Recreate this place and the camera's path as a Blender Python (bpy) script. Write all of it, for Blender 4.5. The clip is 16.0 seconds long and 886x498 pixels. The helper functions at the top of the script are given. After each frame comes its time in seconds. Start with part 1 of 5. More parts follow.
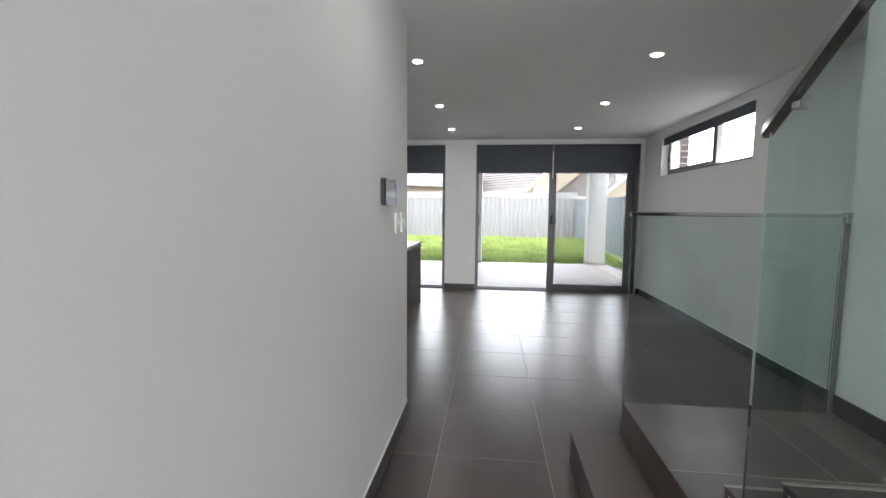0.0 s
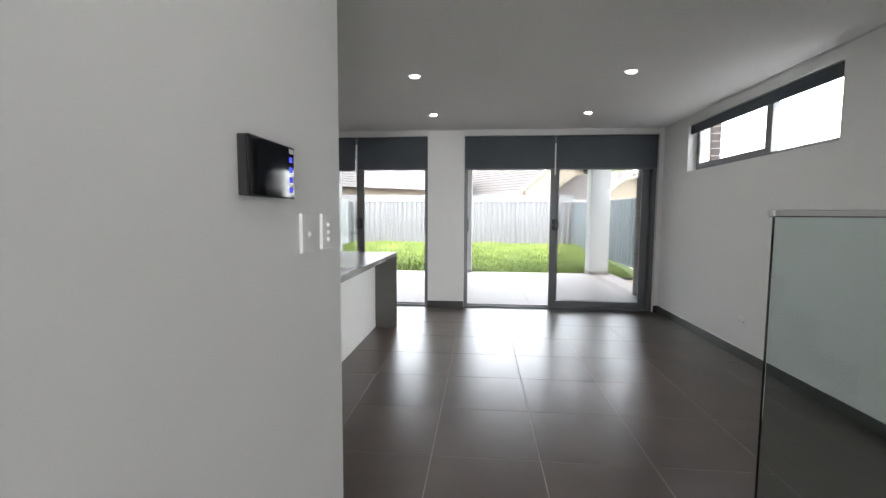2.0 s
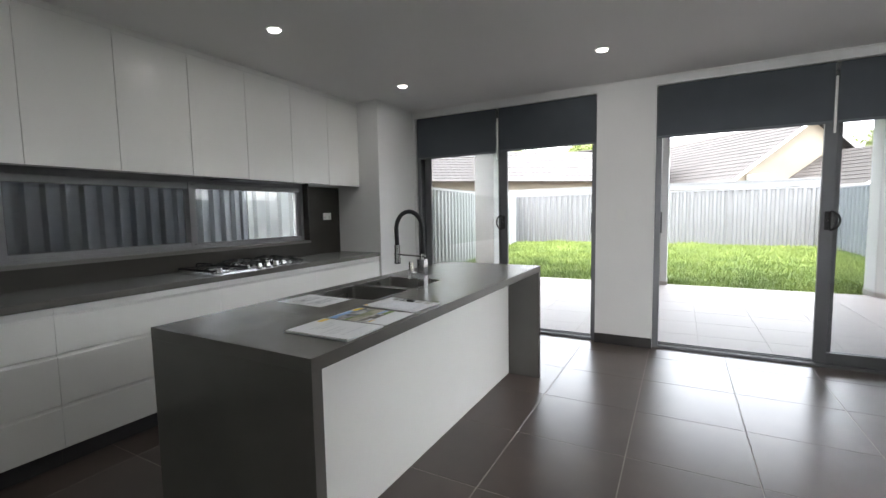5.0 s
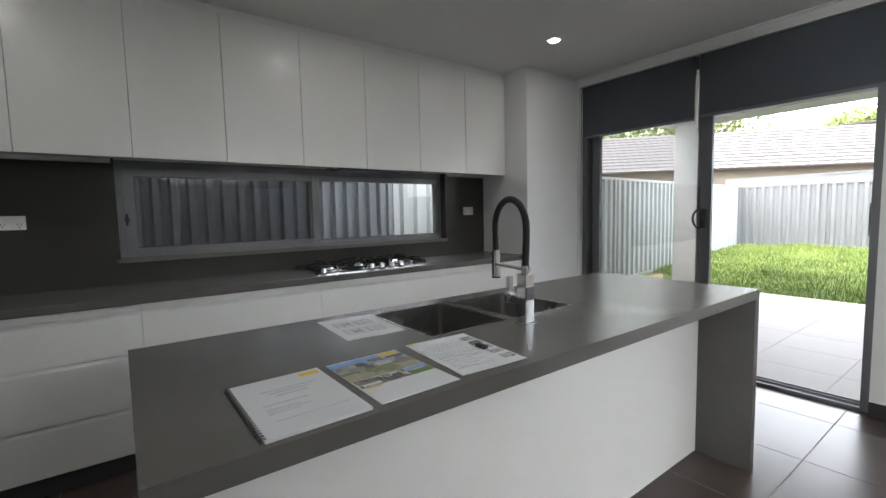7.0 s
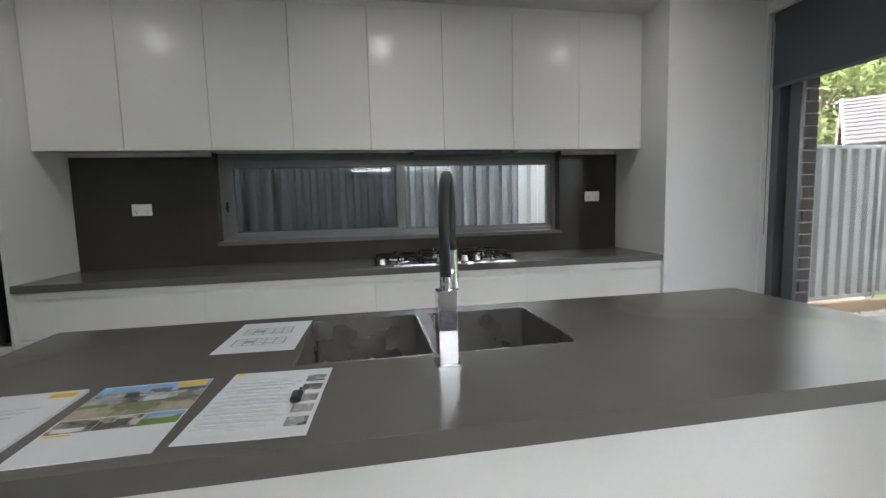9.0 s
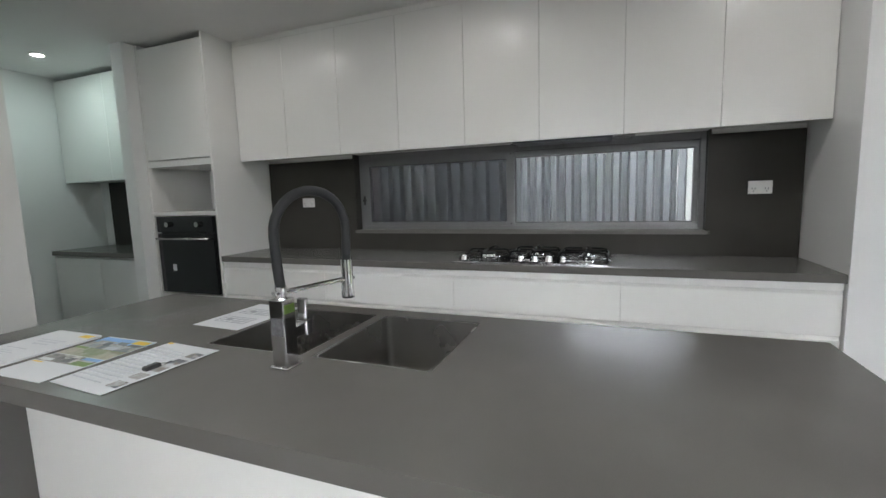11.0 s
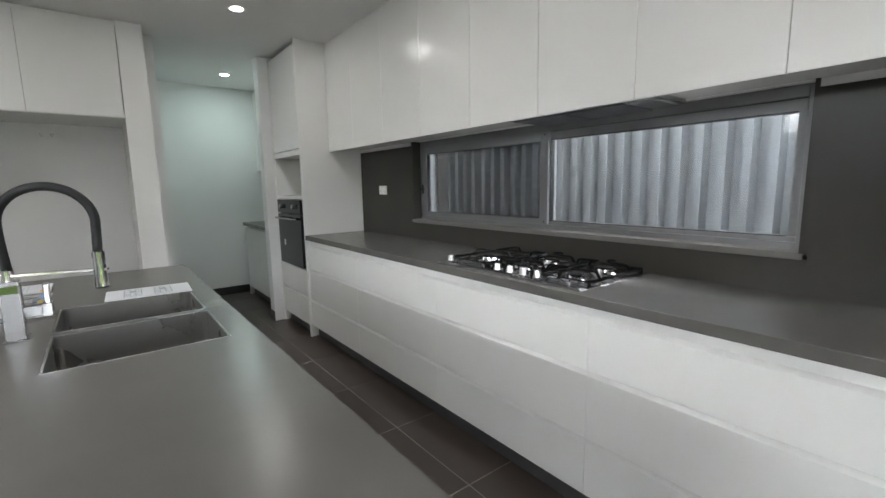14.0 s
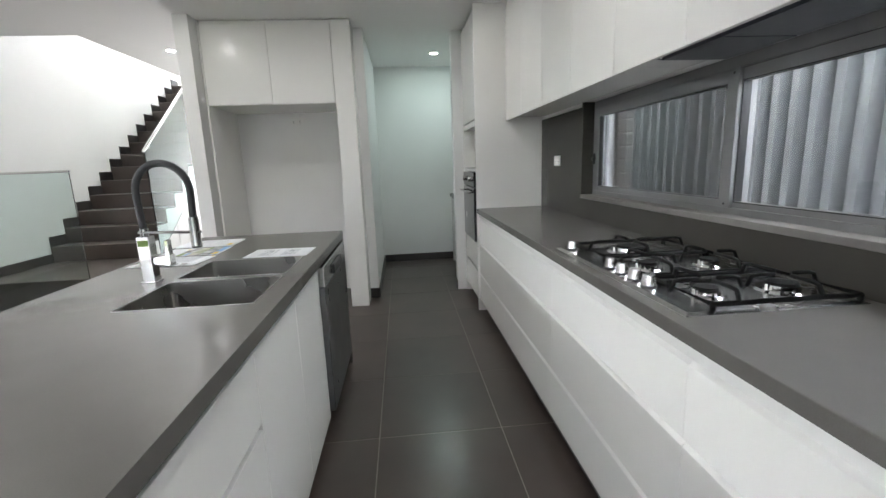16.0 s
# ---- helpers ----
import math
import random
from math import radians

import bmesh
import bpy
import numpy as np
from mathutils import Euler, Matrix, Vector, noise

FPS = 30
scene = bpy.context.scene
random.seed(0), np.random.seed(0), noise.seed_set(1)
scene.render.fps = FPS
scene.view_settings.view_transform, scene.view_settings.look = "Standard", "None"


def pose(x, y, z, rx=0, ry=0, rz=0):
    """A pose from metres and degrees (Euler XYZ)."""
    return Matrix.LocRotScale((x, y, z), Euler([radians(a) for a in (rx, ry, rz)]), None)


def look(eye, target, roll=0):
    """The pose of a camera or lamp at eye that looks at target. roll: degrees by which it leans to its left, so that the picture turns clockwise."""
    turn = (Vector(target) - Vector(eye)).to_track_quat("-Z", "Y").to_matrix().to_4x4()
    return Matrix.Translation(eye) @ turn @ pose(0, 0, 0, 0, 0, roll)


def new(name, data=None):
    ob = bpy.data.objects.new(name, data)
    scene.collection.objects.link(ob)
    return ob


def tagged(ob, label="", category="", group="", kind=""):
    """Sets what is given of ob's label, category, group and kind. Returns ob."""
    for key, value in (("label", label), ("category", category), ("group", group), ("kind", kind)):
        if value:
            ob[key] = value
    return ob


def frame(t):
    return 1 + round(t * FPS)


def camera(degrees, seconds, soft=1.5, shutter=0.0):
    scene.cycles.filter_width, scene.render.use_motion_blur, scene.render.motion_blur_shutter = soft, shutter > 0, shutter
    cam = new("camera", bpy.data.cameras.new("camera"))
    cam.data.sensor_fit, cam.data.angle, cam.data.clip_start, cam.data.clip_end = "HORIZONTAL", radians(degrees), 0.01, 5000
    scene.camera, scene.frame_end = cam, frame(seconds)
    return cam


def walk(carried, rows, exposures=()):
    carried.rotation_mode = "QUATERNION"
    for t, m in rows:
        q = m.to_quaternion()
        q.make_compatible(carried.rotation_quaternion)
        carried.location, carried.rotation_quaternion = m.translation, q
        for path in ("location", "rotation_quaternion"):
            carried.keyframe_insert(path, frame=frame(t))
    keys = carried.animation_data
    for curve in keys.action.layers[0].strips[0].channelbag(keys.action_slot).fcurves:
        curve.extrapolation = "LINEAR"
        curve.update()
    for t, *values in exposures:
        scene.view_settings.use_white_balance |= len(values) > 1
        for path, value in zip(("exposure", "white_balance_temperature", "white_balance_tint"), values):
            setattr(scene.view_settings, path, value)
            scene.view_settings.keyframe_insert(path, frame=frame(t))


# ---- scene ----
cam = camera(90.9, 16.0)
PATH = [
    (0, (0.106, -0.077, 1.372), (-0.11, 1.903, 1.19), 0.5),
    (0.5, (0.059, 0.239, 1.341), (-0.147, 2.222, 1.188), 0.6),
    (1, (0.031, 0.504, 1.345), (-0.162, 2.49, 1.195), 0.5),
    (1.5, (0.1, 0.805, 1.372), (-0.09, 2.789, 1.212), 0.3),
    (2, (0.096, 1.108, 1.350), (-0.079, 3.095, 1.191), 0.3),
    (2.5, (0.126, 1.411, 1.369), (-0.056, 3.396, 1.209), 0.4),
    (3, (0.156, 1.739, 1.348), (-0.025, 3.724, 1.186), 0.4),
    (3.5, (0.158, 2.028, 1.373), (-0.021, 4.013, 1.203), 0.3),
    (4, (0.103, 2.341, 1.372), (-0.169, 4.315, 1.199), 0.1),
    (4.5, (0.066, 2.540, 1.350), (-0.508, 4.449, 1.179), -0.4),
    (5, (0.063, 2.819, 1.331), (-0.891, 4.568, 1.164), -1.0),
    (5.2, (0.007, 2.897, 1.326), (-1.018, 4.607, 1.161), -1.3),
    (7.5, (-0.165, 3.999, 1.284), (-1.897, 4.984, 1.113), -1.3),
    (8, (-0.189, 4.236, 1.277), (-2.028, 5.001, 1.099), -1.6),
    (8.5, (-0.176, 4.478, 1.279), (-2.098, 4.999, 1.095), -1.4),
    (9, (-0.229, 4.711, 1.264), (-2.19, 5.054, 1.069), -1.5),
    (11.3, (-0.385, 5.790, 1.318), (-2.178, 4.945, 1.078), -1.6),
    (11.5, (-0.412, 5.888, 1.318), (-2.172, 4.969, 1.081), -1.5),
    (12, (-0.540, 6.118, 1.322), (-2.164, 4.974, 1.087), -1.4),
    (12.5, (-0.751, 6.280, 1.315), (-2.272, 5.005, 1.067), -0.9),
    (13, (-0.940, 6.431, 1.319), (-2.407, 5.093, 1.072), -0.5),
    (13.5, (-1.154, 6.579, 1.326), (-2.525, 5.146, 1.066), -0.5),
    (14, (-1.424, 6.594, 1.322), (-2.638, 5.031, 1.033), -1.0),
    (14.5, (-1.665, 6.568, 1.327), (-2.717, 4.893, 1.026), -0.9),
    (15, (-1.845, 6.593, 1.330), (-2.651, 4.792, 1.008), -1.3),
    (15.5, (-2.010, 6.595, 1.314), (-2.450, 4.673, 0.975), -2.1),
    (16, (-2.156, 6.586, 1.300), (-2.329, 4.630, 0.916), -2.15),
]
EXPOSURES = [(0.0, 2.05), (3.0, 2.1), (4.0, 2.02), (5.0, 1.98), (8.0, 1.87), (9.0, 2.13), (12.5, 2.6), (14.5, 2.84), (16.0, 3.05)]
walk(cam, [(t, look(eye, target, roll)) for t, eye, target, roll in PATH], EXPOSURES)
SKY, SUN, DOWN, HIGH, STREET = 0.37, 0.5, 0.50, 13.0, 38.0

# ---------- world and light ----------
world = bpy.data.worlds.new("sky")
scene.world = world
world.use_nodes = True
wn = world.node_tree.nodes
sky = wn.new("ShaderNodeTexSky")
sky.sky_type = "NISHITA"
sky.sun_disc = False
sky.sun_elevation, sky.sun_rotation = radians(55), radians(200)
sky.air_density, sky.dust_density, sky.ozone_density = 1.0, 4.0, 1.0
haze = wn.new("ShaderNodeMixRGB")          # thin bright overcast over the blue
haze.inputs[0].default_value = 0.65
haze.inputs[2].default_value = (9.5, 9.7, 10.0, 1)
world.node_tree.links.new(sky.outputs[0], haze.inputs[1])
world.node_tree.links.new(haze.outputs[0], wn["Background"].inputs["Color"])
wn["Background"].inputs["Strength"].default_value = SKY

sun = new("sun", bpy.data.lights.new("sun", "SUN"))
sun.data.energy, sun.data.angle, sun.data.color = SUN, radians(12), (1, 0.96, 0.9)
sun.matrix_world = look((0, 0, 10), (-1.6, 3.2, 10 - 5.0))


# ---------- materials ----------
def material(name):
    m = bpy.data.materials.new(name)
    m.use_nodes = True
    return m, m.node_tree.nodes, m.node_tree.links, m.node_tree.nodes["Principled BSDF"]


def surface(name, colour, rough=0.5, metal=0.0, vary=0.06, scale=6.0, fine=120.0, bump=0.05, second=None, blotch=2.0, island=0.0, rough_vary=0.08, coat=0.0):
    """A plain procedural surface: broad mottling, fine grain, uneven gloss and slight relief."""
    m, n, l, p = material(name)
    tc = n.new("ShaderNodeTexCoord")
    big = n.new("ShaderNodeTexNoise")
    big.inputs["Scale"].default_value, big.inputs["Detail"].default_value = scale, 5
    small = n.new("ShaderNodeTexNoise")
    small.inputs["Scale"].default_value, small.inputs["Detail"].default_value = fine, 3
    for q in (big, small):
        l.new(tc.outputs["Object"], q.inputs["Vector"])
    add = n.new("ShaderNodeMath")
    add.operation = "MULTIPLY_ADD"
    add.inputs[1].default_value = 0.35
    l.new(small.outputs["Fac"], add.inputs[0])
    half = n.new("ShaderNodeMath")
    half.operation = "MULTIPLY"
    half.inputs[1].default_value = 0.65
    l.new(big.outputs["Fac"], half.inputs[0])
    l.new(half.outputs[0], add.inputs[2])
    src = add.outputs[0]
    ramp = n.new("ShaderNodeValToRGB")
    a = [c * (1 - vary * blotch) for c in colour]
    b = second or [min(1, c * (1 + vary * blotch)) for c in colour]
    ramp.color_ramp.elements[0].position, ramp.color_ramp.elements[0].color = 0.3, (*a, 1)
    ramp.color_ramp.elements[1].position, ramp.color_ramp.elements[1].color = 0.7, (*b, 1)
    l.new(src, ramp.inputs[0])
    out = ramp.outputs[0]
    if island:
        info = n.new("ShaderNodeObjectInfo")
        hsv = n.new("ShaderNodeHueSaturation")
        mr = n.new("ShaderNodeMapRange")
        mr.inputs["To Min"].default_value, mr.inputs["To Max"].default_value = 1 - island, 1 + island
        l.new(info.outputs["Random"], mr.inputs["Value"])
        l.new(mr.outputs[0], hsv.inputs["Value"])
        l.new(out, hsv.inputs["Color"])
        out = hsv.outputs[0]
    l.new(out, p.inputs["Base Color"])
    rr = n.new("ShaderNodeMapRange")
    rr.inputs["To Min"].default_value, rr.inputs["To Max"].default_value = max(0.02, rough - rough_vary), min(1, rough + rough_vary)
    l.new(big.outputs["Fac"], rr.inputs["Value"])
    l.new(rr.outputs[0], p.inputs["Roughness"])
    p.inputs["Metallic"].default_value = metal
    p.inputs["Coat Weight"].default_value = coat
    if bump:
        bp = n.new("ShaderNodeBump")
        bp.inputs["Strength"].default_value, bp.inputs["Distance"].default_value = bump, 0.004
        l.new(small.outputs["Fac"], bp.inputs["Height"])
        l.new(bp.outputs[0], p.inputs["Normal"])
    return m


def glass(name, tint=(1, 1, 1), rough=0.0):
    m, n, l, p = material(name)
    p.inputs["Base Color"].default_value = (*tint, 1)
    p.inputs["Transmission Weight"].default_value, p.inputs["Roughness"].default_value, p.inputs["IOR"].default_value = 1, rough, 1.45
    return m


def lamp_glow(name, colour, strength):
    m, n, l, p = material(name)
    p.inputs["Base Color"].default_value = (0.03, 0.03, 0.05, 1) if strength < 1 else (0.8, 0.8, 0.8, 1)
    p.inputs["Emission Color"].default_value, p.inputs["Emission Strength"].default_value = (*colour, 1), strength
    return m


def stone_tile(name, dark, light, grout_free=True):
    """Dark porcelain with clouding and a few pale veins, shifted from tile to tile."""
    m, n, l, p = material(name)
    tc, info = n.new("ShaderNodeTexCoord"), n.new("ShaderNodeObjectInfo")
    geo = n.new("ShaderNodeNewGeometry")
    off = n.new("ShaderNodeVectorMath")
    off.operation = "MULTIPLY_ADD"
    comb = n.new("ShaderNodeCombineXYZ")
    for i in range(3):
        l.new(info.outputs["Random"], comb.inputs[i])
    off.inputs[1].default_value = (37, 19, 53)
    l.new(comb.outputs[0], off.inputs[0])
    l.new(geo.outputs["Position"], off.inputs[2])
    cloud, vein, grain = (n.new("ShaderNodeTexNoise") for _ in range(3))
    for q, s, d in ((cloud, 2.6, 6), (vein, 1.7, 8), (grain, 190, 2)):
        q.inputs["Scale"].default_value, q.inputs["Detail"].default_value = s, d
        l.new(off.outputs[0], q.inputs["Vector"])
    ramp = n.new("ShaderNodeValToRGB")
    ramp.color_ramp.elements[0].position, ramp.color_ramp.elements[0].color = 0.32, (*dark, 1)
    ramp.color_ramp.elements[1].position, ramp.color_ramp.elements[1].color = 0.72, (*light, 1)
    l.new(cloud.outputs["Fac"], ramp.inputs[0])
    vr = n.new("ShaderNodeValToRGB")
    for pos, v in ((0.0, 0), (0.496, 0), (0.5, 1), (0.504, 0)):
        e = vr.color_ramp.elements.new(pos) if pos not in (0.0,) else vr.color_ramp.elements[0]
        e.position, e.color = pos, (v, v, v, 1)
    vr.color_ramp.elements[-1].color = (0, 0, 0, 1)
    l.new(vein.outputs["Fac"], vr.inputs[0])
    vm = n.new("ShaderNodeMath")
    vm.operation = "MULTIPLY"
    vm.inputs[1].default_value = 0.004
    l.new(vr.outputs[0], vm.inputs[0])
    mix = n.new("ShaderNodeMixRGB")
    mix.inputs[2].default_value = (0.24, 0.21, 0.19, 1)
    l.new(vm.outputs[0], mix.inputs[0])
    l.new(ramp.outputs[0], mix.inputs[1])
    hsv = n.new("ShaderNodeHueSaturation")
    mr = n.new("ShaderNodeMapRange")
    mr.inputs["To Min"].default_value, mr.inputs["To Max"].default_value = 0.9, 1.12
    l.new(info.outputs["Random"], mr.inputs["Value"])
    l.new(mr.outputs[0], hsv.inputs["Value"])
    l.new(mix.outputs[0], hsv.inputs["Color"])
    l.new(hsv.outputs[0], p.inputs["Base Color"])
    p.inputs["IOR"].default_value = 1.54
    p.inputs["Roughness"].default_value = 0.29
    bp = n.new("ShaderNodeBump")
    bp.inputs["Strength"].default_value, bp.inputs["Distance"].default_value = 0.06, 0.002
    l.new(grain.outputs["Fac"], bp.inputs["Height"])
    l.new(bp.outputs[0], p.inputs["Normal"])
    return m


M_WALL = surface("white_wall_paint", (0.785, 0.783, 0.776), 0.55, vary=0.012, scale=1.3, fine=260, bump=0.06)
M_CEIL = surface("ceiling_paint", (0.80, 0.79, 0.78), 0.8, vary=0.012, scale=1.1, fine=200, bump=0.04)
M_TILE = stone_tile("charcoal_porcelain", (0.051, 0.039, 0.034), (0.079, 0.060, 0.052))
M_GROUT = surface("grey_grout", (0.27, 0.245, 0.225), 0.9, vary=0.1, fine=400)
M_SKIRT = stone_tile("charcoal_skirting", (0.022, 0.020, 0.0195), (0.036, 0.032, 0.030))
M_CAB = surface("white_satin_board", (0.79, 0.785, 0.765), 0.235, vary=0.008, scale=1.5, fine=160, bump=0.012, rough_vary=0.0)
M_CAB.node_tree.nodes["Principled BSDF"].inputs["Specular IOR Level"].default_value = 0.36
M_CARCASS = surface("pale_carcass", (0.62, 0.61, 0.60), 0.5, vary=0.02)
M_STONE = surface("grey_engineered_stone", (0.122, 0.117, 0.109), 0.265, vary=0.08, scale=3.0, fine=500, bump=0.02, blotch=1.4, rough_vary=0.0)
M_SPLASH = surface("dark_stone_splashback", (0.053, 0.050, 0.045), 0.24, rough_vary=0.02, vary=0.05, scale=2.5, fine=450, bump=0.02)
M_SPLASH.node_tree.nodes["Principled BSDF"].inputs["IOR"].default_value = 1.27
M_LEDGE = surface("honed_stone_ledge", (0.150, 0.143, 0.136), 0.7, vary=0.05, scale=2.5, fine=450, bump=0.02)
M_LEDGE.node_tree.nodes["Principled BSDF"].inputs["IOR"].default_value = 1.3
M_HOB = surface("satin_hob_steel", (0.44, 0.435, 0.43), 0.25, 1.0, vary=0.05, scale=9, fine=300, bump=0.02)
M_STEEL = surface("brushed_steel", (0.52, 0.51, 0.50), 0.25, 1.0, vary=0.05, scale=9, fine=300, bump=0.02)
M_SINK = surface("sink_steel", (0.44, 0.43, 0.415), 0.28, 1.0, vary=0.03, scale=7, fine=340, bump=0.0, rough_vary=0.03)
M_CHROME = surface("polished_chrome", (0.66, 0.66, 0.66), 0.09, 1.0, vary=0.02, bump=0.0, rough_vary=0.02)
M_BLACK = surface("black_plastic", (0.018, 0.018, 0.019), 0.42, vary=0.1, fine=300)
M_RUBBER = surface("black_hose", (0.013, 0.014, 0.016), 0.55, vary=0.1, fine=500)
M_IRON = surface("black_cast_iron", (0.008, 0.008, 0.008), 0.6, vary=0.15, fine=300, bump=0.2)
M_IRON.node_tree.nodes["Principled BSDF"].inputs["Specular IOR Level"].default_value = 0.12
M_BLACKGLASS = surface("black_glass", (0.010, 0.010, 0.012), 0.025, vary=0.05, bump=0.0, rough_vary=0.02)
M_FILTER = surface("dark_steel_filter", (0.055, 0.060, 0.070), 0.38, 0.6, vary=0.1, scale=8, fine=700, bump=0.2)
M_ALU = surface("grey_aluminium_frame", (0.15, 0.155, 0.165), 0.42, 0.3, vary=0.03, fine=300)
M_ALULIGHT = surface("silver_aluminium_frame", (0.205, 0.205, 0.212), 0.42, 0.35, vary=0.03, fine=300)
M_BLIND = surface("charcoal_blind_fabric", (0.080, 0.091, 0.106), 0.85, vary=0.05, scale=5, fine=900, bump=0.25)
M_WHITEPL = surface("white_plastic", (0.80, 0.80, 0.78), 0.35, vary=0.01, bump=0.0)
M_GLASS = glass("clear_glass", (0.97, 0.985, 0.98))
M_WINGLASS = glass("thin_window_glass", (0.97, 0.985, 0.98))
M_WINGLASS.node_tree.nodes["Principled BSDF"].inputs["IOR"].default_value = 1.3
M_GREENGLASS = glass("green_edged_glass", (0.75, 0.85, 0.835))
M_STAIRGLASS = glass("thick_green_glass", (0.71, 0.84, 0.83))
M_STAIRGLASS.node_tree.nodes["Principled BSDF"].inputs["IOR"].default_value = 1.25
M_DOORGLASS = glass("lightly_tinted_glass", (0.83, 0.835, 0.835))
M_PAVE = surface("pale_patio_tile", (0.255, 0.231, 0.220), 0.55, vary=0.04, scale=3, fine=150, island=0.03)
M_RENDER = surface("white_render", (0.42, 0.42, 0.415), 0.85, vary=0.02, scale=2, fine=140, bump=0.2)
M_BRICK = surface("dark_brown_brick", (0.055, 0.043, 0.040), 0.8, vary=0.18, scale=14, fine=120, bump=0.4, island=0.25)
M_MORTAR = surface("pale_mortar", (0.52, 0.48, 0.43), 0.95, vary=0.08, fine=300, bump=0.3)
M_FENCE = surface("blue_grey_steel_sheet", (0.150, 0.172, 0.185), 0.45, vary=0.03, scale=3, fine=80)
# Kitchen-side copy of the fence sheet; the passage's shade is in its colour.
M_FENCESHADE = surface("shaded_blue_grey_steel_sheet", (0.155, 0.168, 0.181), 0.4, vary=0.04, scale=3, fine=80)
# Lawn-side copy, colour raised to offset the shade of patio roof and house.
M_FENCELIFTED = surface("pale_sheet_lifted_for_shade", (0.36, 0.378, 0.374), 0.45, vary=0.03, scale=3, fine=80)
M_FENCEWHITE = surface("pale_steel_sheet", (0.158, 0.163, 0.169), 0.45, vary=0.03, scale=3, fine=80)
M_GRASS = surface("grass_blade", (0.115, 0.200, 0.023), 0.6, vary=0.2, scale=1.2, fine=30, bump=0.0, second=(0.228, 0.292, 0.064))
M_SOIL = surface("soil_and_turf", (0.075, 0.11, 0.025), 0.95, vary=0.2, scale=3, fine=60, bump=0.5)
M_EARTH = surface("bare_ground", (0.20, 0.17, 0.13), 0.95, vary=0.15, scale=2, fine=60, bump=0.5)
M_ROOF = surface("weathered_roof_tile", (0.056, 0.051, 0.048), 0.85, vary=0.16, scale=1.4, fine=25, bump=0.3)
M_ROOFGREY = surface("pale_grey_roof_tile", (0.088, 0.081, 0.079), 0.85, vary=0.12, scale=1.4, fine=25, bump=0.3)
M_CREAM = surface("cream_render", (0.225, 0.196, 0.15), 0.85, vary=0.03, scale=1.5, fine=90)
M_PINKBRICK = surface("pink_brown_brickwork", (0.36, 0.27, 0.23), 0.9, vary=0.12, scale=9, fine=40, bump=0.3)
M_FASCIA = surface("grey_fascia", (0.30, 0.29, 0.28), 0.6, vary=0.03)
M_LEAF = surface("gum_leaf", (0.15, 0.21, 0.055), 0.6, vary=0.3, scale=2, fine=20, bump=0.0, second=(0.34, 0.41, 0.13))
M_BARK = surface("grey_bark", (0.22, 0.18, 0.14), 0.9, vary=0.2, scale=6, fine=40, bump=0.5)
M_PAPER = surface("white_paper", (0.70, 0.715, 0.74), 0.55, vary=0.01, bump=0.0)
M_INK = surface("grey_print", (0.30, 0.32, 0.36), 0.6, vary=0.1, scale=40)
def photo_print(name, scale, stops):
    """A printed colour photo: hard-edged patches of a few inks."""
    m, n, l, p = material(name)
    tc, vo, ns = n.new("ShaderNodeTexCoord"), n.new("ShaderNodeTexVoronoi"), n.new("ShaderNodeTexNoise")
    vo.distance = "CHEBYCHEV"
    vo.inputs["Scale"].default_value = scale
    ns.inputs["Scale"].default_value, ns.inputs["Detail"].default_value = scale * 2.5, 4
    l.new(tc.outputs["Object"], vo.inputs["Vector"])
    l.new(tc.outputs["Object"], ns.inputs["Vector"])
    mix = n.new("ShaderNodeMixRGB")
    mix.inputs[0].default_value = 0.4
    l.new(vo.outputs["Color"], mix.inputs[1])
    l.new(ns.outputs["Fac"], mix.inputs[2])
    ramp = n.new("ShaderNodeValToRGB")
    for i, (pos, col) in enumerate(stops):
        e = ramp.color_ramp.elements[i] if i < 2 else ramp.color_ramp.elements.new(pos)
        e.position, e.color = pos, (*col, 1)
    l.new(mix.outputs[0], ramp.inputs[0])
    l.new(ramp.outputs[0], p.inputs["Base Color"])
    p.inputs["Roughness"].default_value = 0.35
    return m


M_PHOTOHOUSE = photo_print("house_photo", 34, ((0.28, (0.035, 0.045, 0.065)), (0.72, (0.50, 0.52, 0.55)), (0.42, (0.12, 0.14, 0.17)), (0.55, (0.26, 0.22, 0.19))))
M_PHOTOROOM = photo_print("room_photo", 48, ((0.28, (0.05, 0.045, 0.04)), (0.72, (0.62, 0.60, 0.57)), (0.45, (0.20, 0.18, 0.16))))
M_PHOTOROAD = photo_print("street_photo", 26, ((0.25, (0.26, 0.20, 0.14)), (0.75, (0.52, 0.45, 0.37)), (0.36, (0.16, 0.20, 0.07))))
M_INKPALE = surface("pale_grey_print", (0.56, 0.575, 0.61), 0.6, vary=0.05, scale=40)
M_YELLOW = surface("yellow_print", (0.78, 0.52, 0.03), 0.5, vary=0.05)
M_SKYINK = surface("blue_print", (0.22, 0.42, 0.72), 0.5, vary=0.15, scale=20)
M_DARKINK = surface("dark_print", (0.10, 0.10, 0.11), 0.5, vary=0.3, scale=60)
M_GREENINK = surface("green_print", (0.16, 0.26, 0.06), 0.5, vary=0.2, scale=40)
M_PEBBLE = surface("pale_pebble", (0.58, 0.56, 0.53), 0.8, vary=0.1, scale=30, island=0.0)
M_TIMBER = surface("timber_sleeper", (0.36, 0.25, 0.15), 0.8, vary=0.15, scale=5, fine=60, bump=0.3)
M_DOWNLIGHT = lamp_glow("downlight_diffuser", (1.0, 0.98, 0.94), 9.0)
M_BLUELED = lamp_glow("blue_key_light", (0.015, 0.03, 1.0), 0.2)
